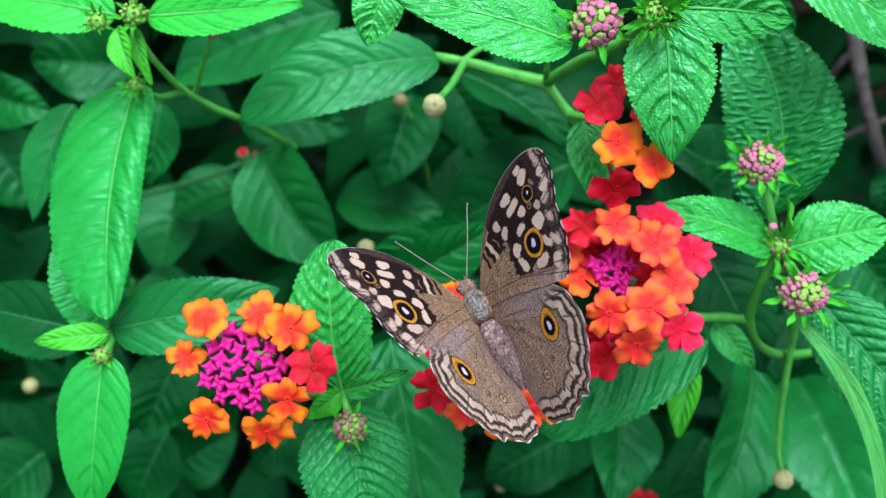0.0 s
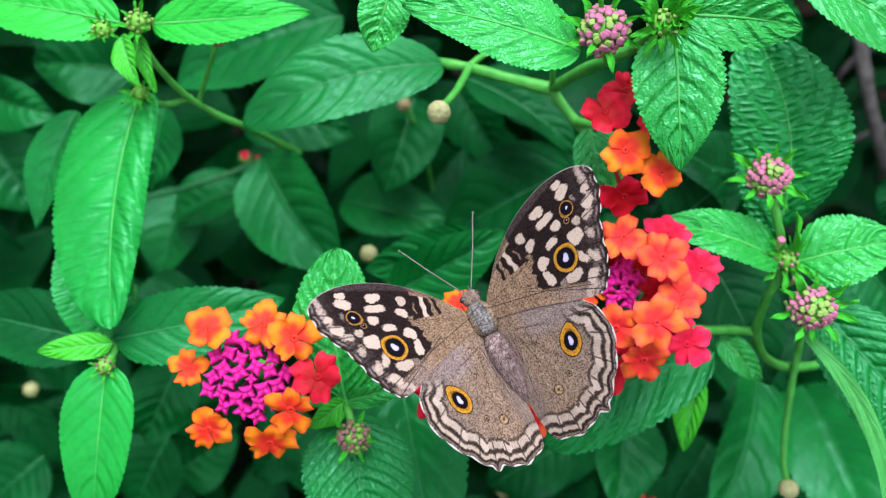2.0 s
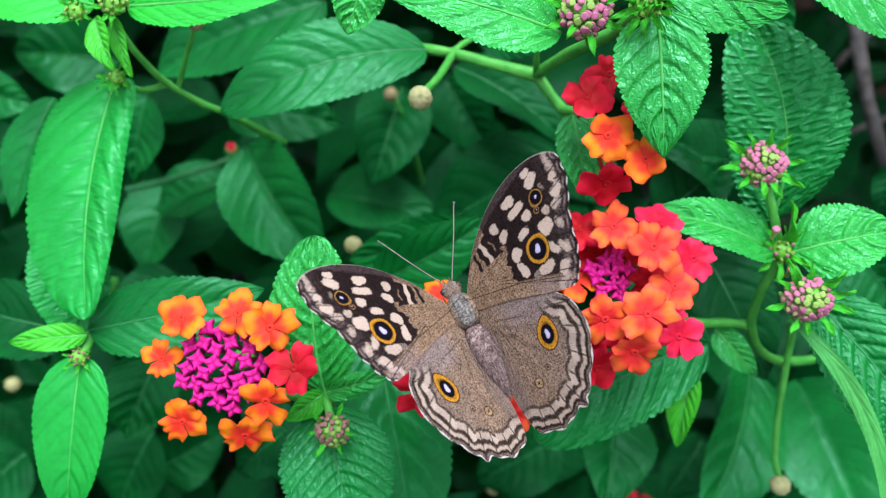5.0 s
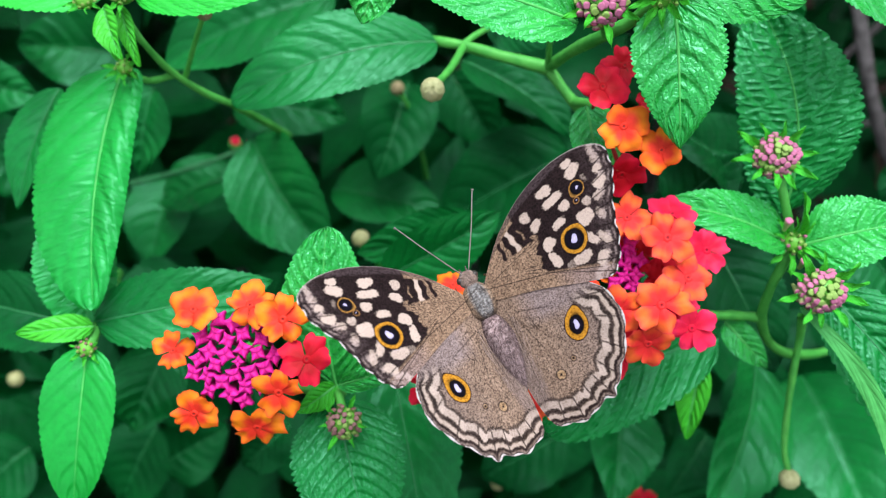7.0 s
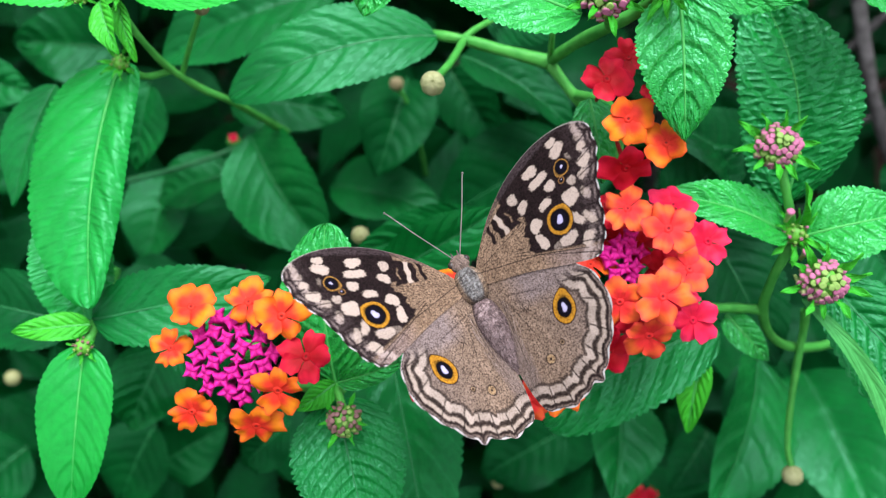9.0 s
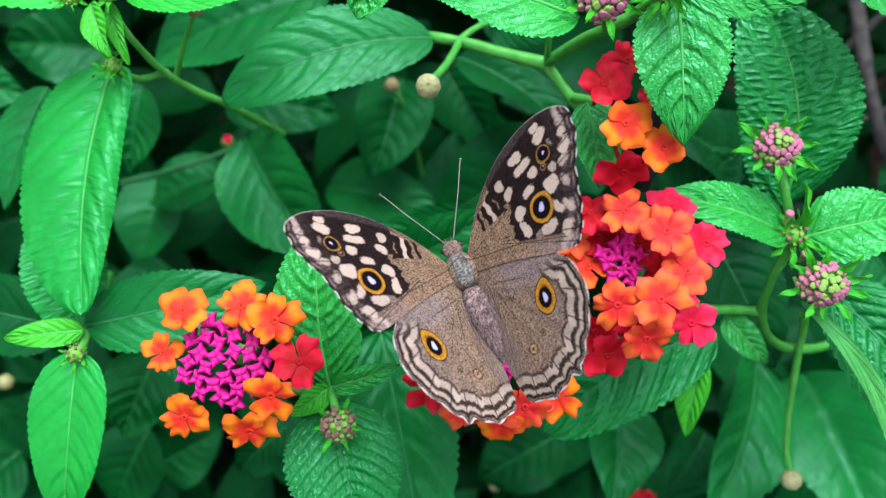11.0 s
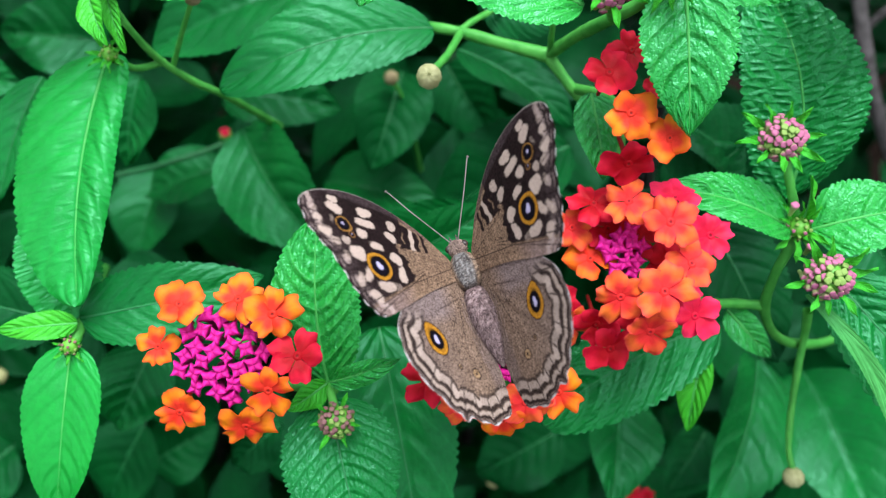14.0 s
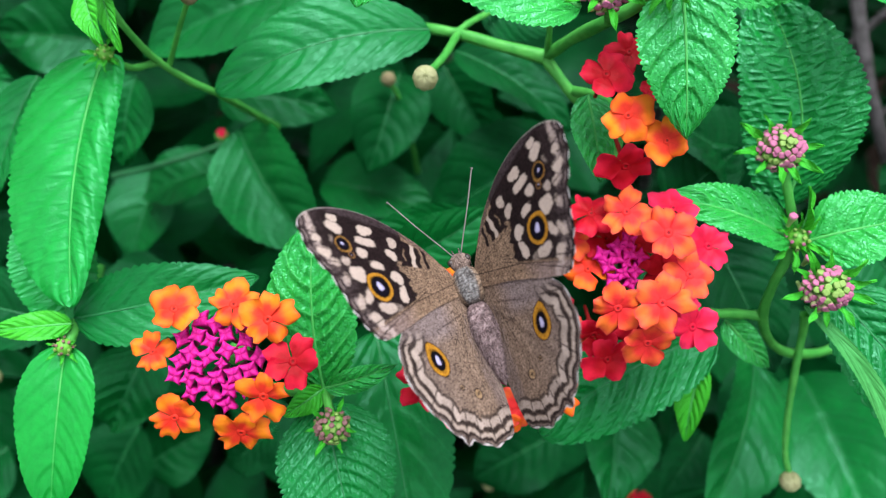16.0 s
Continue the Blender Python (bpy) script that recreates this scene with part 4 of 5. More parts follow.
def fore_colours(x, y, margin, wave):
    c = np.tile(np.array(TAWNY), (*x.shape, 1)) * (1 + 0.22 * wave[..., None])
    ragged = 0.28 * np.sin(y * 2.6) + 0.14 * np.sin(y * 7.0 + x)
    below = y + 1.35 + 0.40 * (x - 8.5)
    dark = np.clip((x - 8.7 - 0.9 * np.clip(y - 1.2, 0, 1) - ragged) / 0.22, 0, 1) * np.clip(below / 0.3, 0, 1)
    roof = 0.4 * x + 2.95
    upper_part = np.clip((y - 3.0 - 0.05 * x) / 0.25, 0, 1)
    dark = np.maximum(dark, np.clip((x - 8.55 - 0.25 * (4.7 - y) - ragged * 0.4) / 0.2, 0, 1) * upper_part)
    c = blend(c, dark, UMBER)
    c = blend(c, np.clip((x - 9) / 3, 0, 1) * np.clip(-below / 0.3, 0, 1) * 0.75, ASH)
    costa = np.interp(x, (3.0, 3.9, 7.9, 11.5, 18.0, 23.0), (4.2, 4.8, 7.2, 8.4, 10.0, 10.6))
    edge = np.clip((y - costa + 0.42) / 0.3, 0, 1) * np.clip((x - 0.5) / 3, 0, 1) * np.clip((21 - x) / 3, 0, 1)
    c = blend(c, edge * 0.55, (0.085, 0.060, 0.066))
    d, at = margin_distance(x, y, margin)
    c = blend(c, soft(d - 2.6, 2.6) * 0.3 * (0.7 + 0.5 * wave), (0.16, 0.115, 0.12))
    # veins, then two rows of pale blocks between them along the outer margin
    def veins(c, part, wide):
        for k in range(8):
            end = margin[int((0.06 + 0.125 * k) * (len(margin) - 1))]
            a = np.array((8.5, 2.8 - 0.35 * k)) if k < 5 else np.array((6.5, 0.4 - 0.3 * (k - 5)))
            c = blend(c, soft(segment(x, y, a, end) - wide, 0.08) * part, UMBER)
        return c

    c = veins(c, 0.75, 0.045)
    between = np.abs(np.sin(math.pi * (at - 0.06) / 0.125))
    block = np.clip(between * 2.4 - 0.75, 0, 1)
    c = blend(c, soft(np.abs(d - 1.55 + 0.15 * wave) - 0.40, 0.25) * block * 0.72, (0.46, 0.355, 0.33))
    c = blend(c, soft(np.abs(d - 0.62) - 0.12, 0.14) * block * 0.6, (0.34, 0.26, 0.25))
    for cx, cy, rx, ry, ang, strength in SPOTS:
        c = blend(c, soft(lozenge(x, y, cx, cy, rx * 0.94, ry * 0.94, ang) + 0.07 * wave, 0.12) * min(1.0, strength * 1.12), CREAM)
    for top, slant, wide, tint in ((8.2, 0.22, 0.62, UMBER), (8.15, 0.22, 0.13, TAWNY), (7.4, 0.2, 0.34, UMBER), (6.68, 0.18, 0.36, CREAM), (5.9, 0.18, 0.42, UMBER), (4.85, 0.0, 0.27, UMBER)):
        run = np.clip((y - 2.15 - 0.09 * top) / 0.2, 0, 1) * np.clip((roof + 0.35 - y) / 0.2, 0, 1)
        if tint is TAWNY:
            run = np.clip((y - 3.6) / 0.2, 0, 1) * np.clip((5.4 - y) / 0.2, 0, 1)
        c = blend(c, soft(np.abs(x - top - slant * (5.2 - y) - 0.11 * np.sin(y * 4.1 + top)) - wide, 0.12) * run, tint)
    c = veins(c, np.clip((3.0 - d) / 0.5, 0, 1) * 0.8, 0.07)
    c = blend(c, soft(segment(x, y, (0.5, 0.9), (9.3, -1.7)) - 0.05, 0.08) * 0.85, UMBER)
    c = blend(c, soft(segment(x, y, (9.3, -1.7), (15.2, -4.3)) - 0.05, 0.08) * 0.85, UMBER)
    c = blend(c, soft(segment(x, y, (2.0, 1.4), (9.0, 2.8)) - 0.04, 0.08) * 0.7, UMBER)
    c = blend(c, soft(d - 0.36, 0.16) * 0.9, UMBER)
    return blend(c, soft(d - 0.16, 0.08) * np.clip(np.sin(at * 58) * 1.5 + 0.6, 0, 1), (0.55, 0.51, 0.52))


def hind_colours(x, y, margin, wave):
    c = np.tile(np.array((0.268, 0.184, 0.138)), (*x.shape, 1)) * (1 + 0.2 * wave[..., None])
    grey = np.clip((y + 6.2 + 0.12 * x) / 1.6, 0, 1) * np.clip((x - 2.5) / 3, 0, 1)
    c = blend(c, grey * 0.85, (0.275, 0.213, 0.215))
    fringe = np.clip((1.5 - x) / 1.2, 0, 1) * np.clip((-y - 6) / 3, 0, 1)
    c = blend(c, fringe * 0.7, (0.27, 0.195, 0.175))
    c = blend(c, np.clip((x - 4.5) / 6, 0, 1) * 0.55, (0.215, 0.162, 0.152))
    d, at = margin_distance(x, y, margin)
    d = d + 0.13 * np.sin(at * 60) + 0.05 * wave
    bare = c
    beat = np.abs(np.sin(at * 8.2 * math.pi))
    notch = 0.34 * (beat - 0.6)
    tooth = np.clip(np.sin(at * 16.4 * math.pi + 0.6) * 0.5 + 0.9, 0.35, 1)
    c = blend(c, soft(d - 3.3, 0.8) * 0.5, (0.13, 0.095, 0.082))
    c = blend(c, soft(np.abs(d - 2.5 + notch) - 0.52, 0.18) * 0.95 * np.clip(beat * 2.4 - 0.1, 0.8, 1), (0.45, 0.355, 0.31))
    c = blend(c, soft(np.abs(d - 3.18 + notch) - 0.20 * tooth, 0.25) * 0.75, (0.03, 0.02, 0.018))
    c = blend(c, soft(np.abs(d - 1.72 + notch) - 0.28 * tooth, 0.25) * 0.9, (0.026, 0.017, 0.016))
    c = blend(c, soft(np.abs(d - 1.14 + notch * 0.6) - 0.26, 0.16) * 0.85, (0.44, 0.345, 0.295))
    c = blend(c, soft(np.abs(d - 0.68 + notch * 0.3) - 0.18, 0.16) * 0.95, UMBER)
    c = blend(c, soft(d - 0.44, 0.16) * 0.6, (0.24, 0.18, 0.165))
    c = blend(c, soft(np.abs(d - 0.2) - 0.07, 0.08) * 0.8, UMBER)
    c = blend(c, soft(d - 0.11, 0.08), (0.55, 0.51, 0.52))
    for k in range(8):
        end = margin[int((0.07 + 0.122 * k) * (len(margin) - 1))]
        start = np.array((3.4, -4.2 - 0.3 * k))
        near = np.clip((3.4 - d) / 0.5, 0.22, 1)
        c = blend(c, soft(segment(x, y, start, end) - 0.09, 0.12) * near * 0.85, (0.045, 0.03, 0.028))
    onset = np.clip((-4.9 - y + 0.1 * wave) / 1.6, 0, 1)[..., None]
    c = bare * (1 - onset) + c * onset
    c = blend(c, soft(d - 0.13, 0.08) * 0.8, (0.50, 0.46, 0.46))
    # lines near the abdomen: hair and the folds' shading painted as dark umber
    for a, b in (((1.3, -3.4), (1.0, -7.5)), ((1.0, -7.5), (0.4, -12.0)), ((2.0, -4.2), (3.3, -9.0)), ((2.4, -3.6), (7.0, -5.2))):
        c = blend(c, soft(segment(x, y, a, b) - 0.07, 0.12) * 0.55, UMBER)
    hairy = np.clip((3.4 - x) / 2.0, 0, 1) * np.clip((y + 11) / 4, 0, 1)
    c = blend(c, hairy * np.clip(np.sin(x * 17 + 0.8 * y + 2 * wave), 0, 1) * 0.35, (0.085, 0.058, 0.045))
    for cx, cy in ((3.6, -13.25), (6.1, -12.2)):
        size = 0.66 if cx < 5 else 0.36
        r = np.hypot(x - cx, y - cy)
        c = blend(c, soft(np.abs(r - size) - 0.06, 0.1) * 0.9, UMBER)
        c = blend(c, soft(r - size + 0.1, 0.1) * 0.6, (0.40, 0.25, 0.12))
        c = blend(c, soft(r - 0.16, 0.1), UMBER)
    for cx, bow in ((3.8, -0.18), (4.5, 0.22)):
        reach = np.clip((y + 6.9) / 0.15, 0, 1) * np.clip((-5.5 - y) / 0.15, 0, 1)
        c = blend(c, soft(np.abs(x - cx - 0.2 * (y + 6.2) - bow * np.sin((y + 6.2) * 4)) - 0.07, 0.1) * reach * 0.85, UMBER)
    return c


def wing(parent, side, points, root, first, last, scallops, depth, colour, lift, name, label):
    n, m = 480, 210
    line, margin, g = edge_line(points, n, first, last, scallops, depth)
    f = np.linspace(0.0, 1.0, m)[:, None, None] ** 0.8
    co = np.asarray(root) + (line[None] - np.asarray(root)) * f
    x, y = co[..., 0], co[..., 1]
    # scales: clumps about 0.15 mm across, and a finer grain
    rnd = np.random.RandomState(5 + side)
    table = rnd.rand(4096)
    clump = table[(np.floor(x / 0.15).astype(int) * 7919 + np.floor(y / 0.15).astype(int) * 104729) % 4096]
    pepper = 0.65 * clump + 0.35 * rnd.rand(m, n)
    wave = np.sin(x * 7.1 + 2 * np.sin(y * 5.3)) * np.sin(y * 6.3 + 2 * np.sin(x * 4.1))
    pigment = colour(x, y, margin, wave)
    plain = np.clip((0.34 - pigment.mean(-1)) / 0.2, 0.12, 1)[..., None]
    pigment = np.clip(pigment * (1 - plain + plain * np.where(clump < 0.24, 0.42, 0.86 + 0.28 * pepper)[..., None]), 0, 1)
    if name == "forewing":
        rim = ((g < 0) & (line[:, 0] > 2.5))[None] & (np.arange(m) > m - 4)[:, None]
        pigment = blend(pigment, rim * 0.6, (0.40, 0.38, 0.35))
    z = lift + 0.25 * np.sin(np.clip(x, 0, 24) / 24 * math.pi) + 0.05 * np.sin(np.arctan2(y - root[1], x - root[0] + 0.01) * 22) * np.clip(x / 8, 0, 1)
    top = np.stack([side * x, y, z], -1)
    me = grid_mesh(name, top if side > 0 else top[:, ::-1], None, pigment if side > 0 else pigment[:, ::-1], wrap=True)
    return mesh_part(name, me, SCALES, parent, label)


def eyespot(parent, side, centre, rx, ry, angle, black, lift, rim=0.95, pupil=0.26, ochre=(0.50, 0.225, 0.022), point=0.12):
    """Ring of dark rim, ochre, black and a pale pupil, a scale's height above the wing."""
    a = np.linspace(0, 2 * math.pi, 64, endpoint=False)
    warm = np.array(ochre)
    stops = ((0.0, (0.52, 0.48, 0.70)), (pupil * 0.85, (0.40, 0.36, 0.56)), (pupil * 1.03, (0.006, 0.004, 0.012)), (black - 0.10, (0.003, 0.002, 0.005)), (black - 0.02, (0.004, 0.003, 0.003)), (black + 0.06, warm * 0.8), (rim - 0.12, warm), (rim - 0.03, warm * 0.85), (rim, (0.035, 0.02, 0.015)), (1.0, (0.04, 0.025, 0.02)))
    rows, cols = [], []
    t = radians(angle)
    for r, c in stops:
        off = 0.18 * (1 - r)
        ragged = 1 + 0.018 * np.sin(2 * a + centre[0]) + 0.012 * np.sin(5 * a + centre[1]) + 0.008 * np.sin(13 * a)
        if r < pupil * 1.3:
            ragged = 1 + 0.22 * np.sin(2 * a + 1.0) + 0.10 * np.sin(3 * a)
        p, q = rx * r * np.cos(a) * ragged, ry * r * np.sin(a) * ragged
        if r > black:
            p = p * (1 + point * np.maximum(np.cos(a), 0) ** 6)
        x, y = centre[0] + p * math.cos(t) - q * math.sin(t) + off * 0.6, centre[1] + p * math.sin(t) + q * math.cos(t) + off * 0.4
        zz = lift + 0.25 * np.sin(np.clip(x, 0, 24) / 24 * math.pi) + 0.10 - 0.05 * r
        rows.append(np.stack([side * x, y, zz], -1))
        cols.append(np.tile(np.array(c), (64, 1)))
    me = grid_mesh("eyespot", np.array(rows)[:, :: 1 if side > 0 else -1], None, np.array(cols), wrap=True)
    return mesh_part("eyespot", me, SCALES, parent, "ochre-ringed black eyespot with a pale pupil")


butterfly = thing("butterfly", (0, 0, 0), "brown butterfly with cream spots and ochre eyespots on a flower", "butterfly")


def body_part(name, rows, paint, label="", parent=None):
    """A lathe along the body's axis: rows of (y, half width, half height, middle height), coloured round its girth."""
    a = np.linspace(0, 2 * math.pi, 40, endpoint=False)
    fine = smooth_line(rows, 60)
    co = np.stack([np.stack([np.cos(a) * r[1], np.full_like(a, r[0]), np.sin(a) * r[2] + r[3]], -1) for r in fine])
    off = np.cos(a)[None] + 0 * fine[:, :1]
    pepper = np.random.RandomState(9).rand(*off.shape)
    tint = paint(off, fine[:, :1] + 0 * off) * (0.5 + 1.0 * pepper[..., None])
    return mesh_part(name, grid_mesh(name, co, None, np.clip(tint, 0, 1), wrap=True), SCALES, parent or butterfly, label)


def abdomen_paint(off, y):
    c = np.tile(np.array((0.25, 0.178, 0.182)), (*off.shape, 1))
    mottle = np.sin(y * 5.1 + 2.5 * np.sin(off * 4.0)) * np.sin(off * 7.0 + y * 1.7)
    c = blend(c, np.clip(mottle * 1.3, 0, 1) * 0.55, (0.40, 0.31, 0.31))
    c = blend(c, np.clip(-mottle * 1.3, 0, 1) * 0.5, (0.11, 0.07, 0.075))
    c = blend(c, np.clip(np.abs(off) * 2.6 - 1.5, 0, 1), (0.085, 0.055, 0.05))
    c = blend(c, np.clip((np.sin(y * 4.6 + 0.5 * np.sin(off * 5)) - 0.6) * 2.2, 0, 1) * 0.45, (0.07, 0.048, 0.055))
    return blend(c, np.clip((-y - 8.5) / 3, 0, 1) * 0.4, (0.14, 0.10, 0.10))


def thorax_paint(off, y):
    c = np.tile(np.array((0.222, 0.212, 0.212)), (*off.shape, 1))
    side = np.abs(off)
    c = blend(c, np.clip((side - 0.55) / 0.12, 0, 1), (0.25, 0.175, 0.125))
    c = blend(c, soft(np.abs(side - 0.50 + 0.05 * y) - 0.04, 0.08) * 0.95, (0.030, 0.025, 0.026))
    c = blend(c, soft(np.abs(side - 0.10 - 0.10 * np.clip(1.2 - y, 0, 4)) - 0.03, 0.07) * 0.8, (0.040, 0.038, 0.045))
    c = blend(c, soft(np.abs(y - 1.5 + 0.9 * side) - 0.10, 0.16) * 0.8, (0.05, 0.04, 0.035))
    c = blend(c, soft(np.abs(y + 1.1 - 0.6 * side) - 0.08, 0.14) * 0.7, (0.05, 0.04, 0.04))
    return blend(c, np.clip((-y - 1.7) / 0.6, 0, 1) * 0.85, (0.055, 0.04, 0.036))


def head_paint(off, y):
    c = np.tile(np.array((0.25, 0.18, 0.155)), (*off.shape, 1))
    return blend(c, soft(np.abs(off) - 0.2, 0.3) * 0.5, (0.07, 0.05, 0.045))


body_part("abdomen", [(-2.2, 0.9, 0.8, -0.3), (-3.0, 1.5, 1.2, -0.2), (-5.0, 1.98, 1.5, -0.1), (-7.0, 1.92, 1.45, -0.2), (-9.3, 1.45, 1.15, -0.5), (-11.2, 0.85, 0.75, -0.8), (-12.4, 0.4, 0.35, -1.0), (-12.9, 0.03, 0.03, -1.05)], abdomen_paint, "furry mauve-brown abdomen")
body_part("thorax", [(2.6, 0.7, 0.6, 0.0), (2.0, 1.45, 1.2, 0.0), (0.9, 1.95, 1.6, 0.0), (-0.8, 1.9, 1.55, 0.0), (-2.0, 1.4, 1.2, -0.1), (-2.7, 0.7, 0.7, -0.2)], thorax_paint, "grey-blue thorax with tawny furry sides")
head = body_part("head", [(4.6, 0.03, 0.03, 0.0), (4.35, 0.8, 0.55, 0.0), (3.7, 1.3, 0.9, 0.0), (2.9, 1.25, 0.95, 0.0), (2.3, 0.8, 0.8, 0.0)], head_paint, "small furry tawny head")
for s in (-1, 1):
    bm = bmesh.new()
    bmesh.ops.create_uvsphere(bm, u_segments=16, v_segments=10, radius=0.5 * MM)
    bmesh.ops.translate(bm, verts=bm.verts, vec=Vector((s * 1.05, 3.55, 0.2)) * MM)
    part("eye", bm, DARK, head, "dark rounded compound eye")
    line = smooth_line(((s * 0.35, 3.9, 0.4), (s * 1.6, 6.0, 1.2), (s * 3.6, 9.3, 2.4), (s * 5.3, 12.4, 3.3), (s * 5.8, 13.2, 3.5)), 40)
    radii = 0.088 + 0.11 * np.clip((np.linspace(0, 1, 40) - 0.88) / 0.06, 0, 1)
    radii[-1] = 0.02
    mesh_part("antenna", grid_mesh("antenna", tube_array(line, radii, 8), wrap=True), FEELER, butterfly, "thin dark antenna with a clubbed tip")
    palp = smooth_line(((s * 0.3, 3.9, 0.1), (s * 0.4, 4.5, 0.3), (s * 0.45, 5.0, 0.5)), 8)
    mesh_part("palp", grid_mesh("palp", tube_array(palp, np.linspace(0.22, 0.05, 8), 8), wrap=True), FUR, head)
    for k, (y0, y1, x1) in enumerate(((1.4, 3.6, 3.2), (0.0, -0.3, 3.8), (-1.4, -3.4, 3.4))):
        leg = smooth_line(((s * 0.8, y0, -0.9), (s * x1 * 0.8, (y0 + y1) / 2, -1.6), (s * x1, y1, -4.2), (s * x1 * 1.05, y1 * 1.1, -6.4)), 16)
        mesh_part("leg", grid_mesh("leg", tube_array(leg, np.linspace(0.2, 0.08, 16), 8), wrap=True), DARK, butterfly)

def fur(parent, name, rows, count, length, colour, seed, spread=math.pi):
    """Short tapering hairs lying back along a lathe-shaped body."""
    rnd = np.random.RandomState(seed)
    fine = smooth_line(rows, 60)
    verts, faces, cols = [], [], []
    for i in range(count):
        k = rnd.randint(2, 58)
        y, wx, hz, z0 = fine[k]
        a = math.pi / 2 + rnd.uniform(-spread, spread) * 0.5
        root = np.array((math.cos(a) * wx, y, math.sin(a) * hz + z0))
        out = np.array((math.cos(a), 0, math.sin(a)))
        way = unit(out * 0.45 + np.array((rnd.uniform(-0.35, 0.35), -1.0, rnd.uniform(-0.2, 0.2))))
        side = unit(np.cross(way, out)) * rnd.uniform(0.02, 0.035)
        tip = root + way * length * rnd.uniform(0.5, 1.2)
        b = len(verts)
        verts += [root - side, root + side, tip]
        faces.append((b, b + 1, b + 2))
        shade = rnd.choice((0.35, 0.7, 1.0, 1.5))
        cols += [np.array(colour) * shade] * 3
    me = bpy.data.meshes.new(name)
    me.from_pydata((np.array(verts) * MM).tolist(), [], faces)
    a = me.color_attributes.new("pigment", "FLOAT_COLOR", "POINT")
    rgba = np.ones((len(verts), 4), np.float32)
    rgba[:, :3] = np.array(cols)
    a.data.foreach_set("color", rgba.ravel())
    return tagged(mesh_part(name, me, SCALES, parent), kind="stuff")


fur(butterfly, "fur", [(-2.4, 1.0, 0.9, -0.3), (-5.0, 2.0, 1.52, -0.1), (-7.0, 1.94, 1.47, -0.2), (-9.3, 1.47, 1.17, -0.5), (-12.2, 0.5, 0.45, -1.0)], 1500, 0.8, (0.265, 0.19, 0.195), 3)
fur(butterfly, "fur", [(2.6, 1.0, 0.8, 0.0), (0.9, 1.97, 1.62, 0.0), (-0.8, 1.92, 1.57, 0.0), (-2.8, 0.9, 0.9, -0.2)], 110, 0.8, (0.26, 0.215, 0.19), 4, math.pi * 1.4)
fur(head, "fur", [(4.3, 0.8, 0.55, 0.0), (3.6, 1.32, 0.92, 0.0), (2.4, 1.1, 0.9, 0.0)], 260, 0.6, (0.32, 0.235, 0.20), 5)


def inner_hairs(parent, side, count, seed):
    """Long pale hairs lying back along the hindwing's inner margin beside the abdomen."""
    rnd = np.random.RandomState(seed)
    verts, faces, cols = [], [], []
    for i in range(count):
        y = -3.2 - 11.5 * rnd.rand()
        x = -0.6 + 2.6 * rnd.rand() ** 1.6 * np.clip((y + 18) / 8, 0.4, 1)
        root = np.array((x, y, 0.12 + 0.25 * math.sin(max(x, 0) / 24 * math.pi)))
        tip = root + np.array((rnd.uniform(-0.5, 0.15), -rnd.uniform(0.9, 2.4), rnd.uniform(0.02, 0.22)))
        wide = np.array((rnd.uniform(0.018, 0.035), 0.0, 0.0))
        b = len(verts)
        for q in (root - wide, root + wide, tip):
            verts.append(q * (side, 1, 1))
        faces.append((b, b + 1, b + 2) if side > 0 else (b, b + 2, b + 1))
        shade = np.array((0.36, 0.265, 0.235)) * rnd.choice((0.5, 0.7, 0.9, 1.1))
        cols += [shade] * 3
    me = bpy.data.meshes.new("fur")
    me.from_pydata((np.array(verts) * MM).tolist(), [], faces)
    a = me.color_attributes.new("pigment", "FLOAT_COLOR", "POINT")
    rgba = np.ones((len(verts), 4), np.float32)
    rgba[:, :3] = np.array(cols)
    a.data.foreach_set("color", rgba.ravel())
    return tagged(mesh_part("fur", me, SCALES, parent, "long pale hairs on the inner margin"), kind="stuff")


WINGS = []
for s in (-1, 1):
    hind = wing(butterfly, s, HIND_EDGE, (0.3, -3.0), 3.2, 17.0, 8, 0.27, hind_colours, 0.0, "hindwing", "grey-brown hindwing with a banded, scalloped cream margin")
    inner_hairs(hind, s, 300, 21 + s)
    eyespot(hind, s, (8.6, -8.85), 2.0, 1.62, 68, 0.60, 0.0, 0.95, 0.27, point=0.30)
    fore = wing(butterfly, s, FORE_EDGE, (0.4, 0.4), 9.0, 18.0, 7, 0.22, fore_colours, 0.16, "forewing", "dark brown forewing with cream spots")
    eyespot(fore, s, (13.93, 0.35), 1.86, 1.8, 40, 0.71, 0.16, 0.97, 0.28)
    eyespot(fore, s, (17.48, 5.65), 1.12, 1.0, 210, 0.78, 0.16, 0.98, 0.2, (0.36, 0.18, 0.045), 0.25)
    eyespot(fore, s, (16.65, 4.3), 0.50, 0.42, 30, 0.62, 0.16, 0.95, 0.2, (0.26, 0.13, 0.05))
    WINGS.append((s, hind, fore))

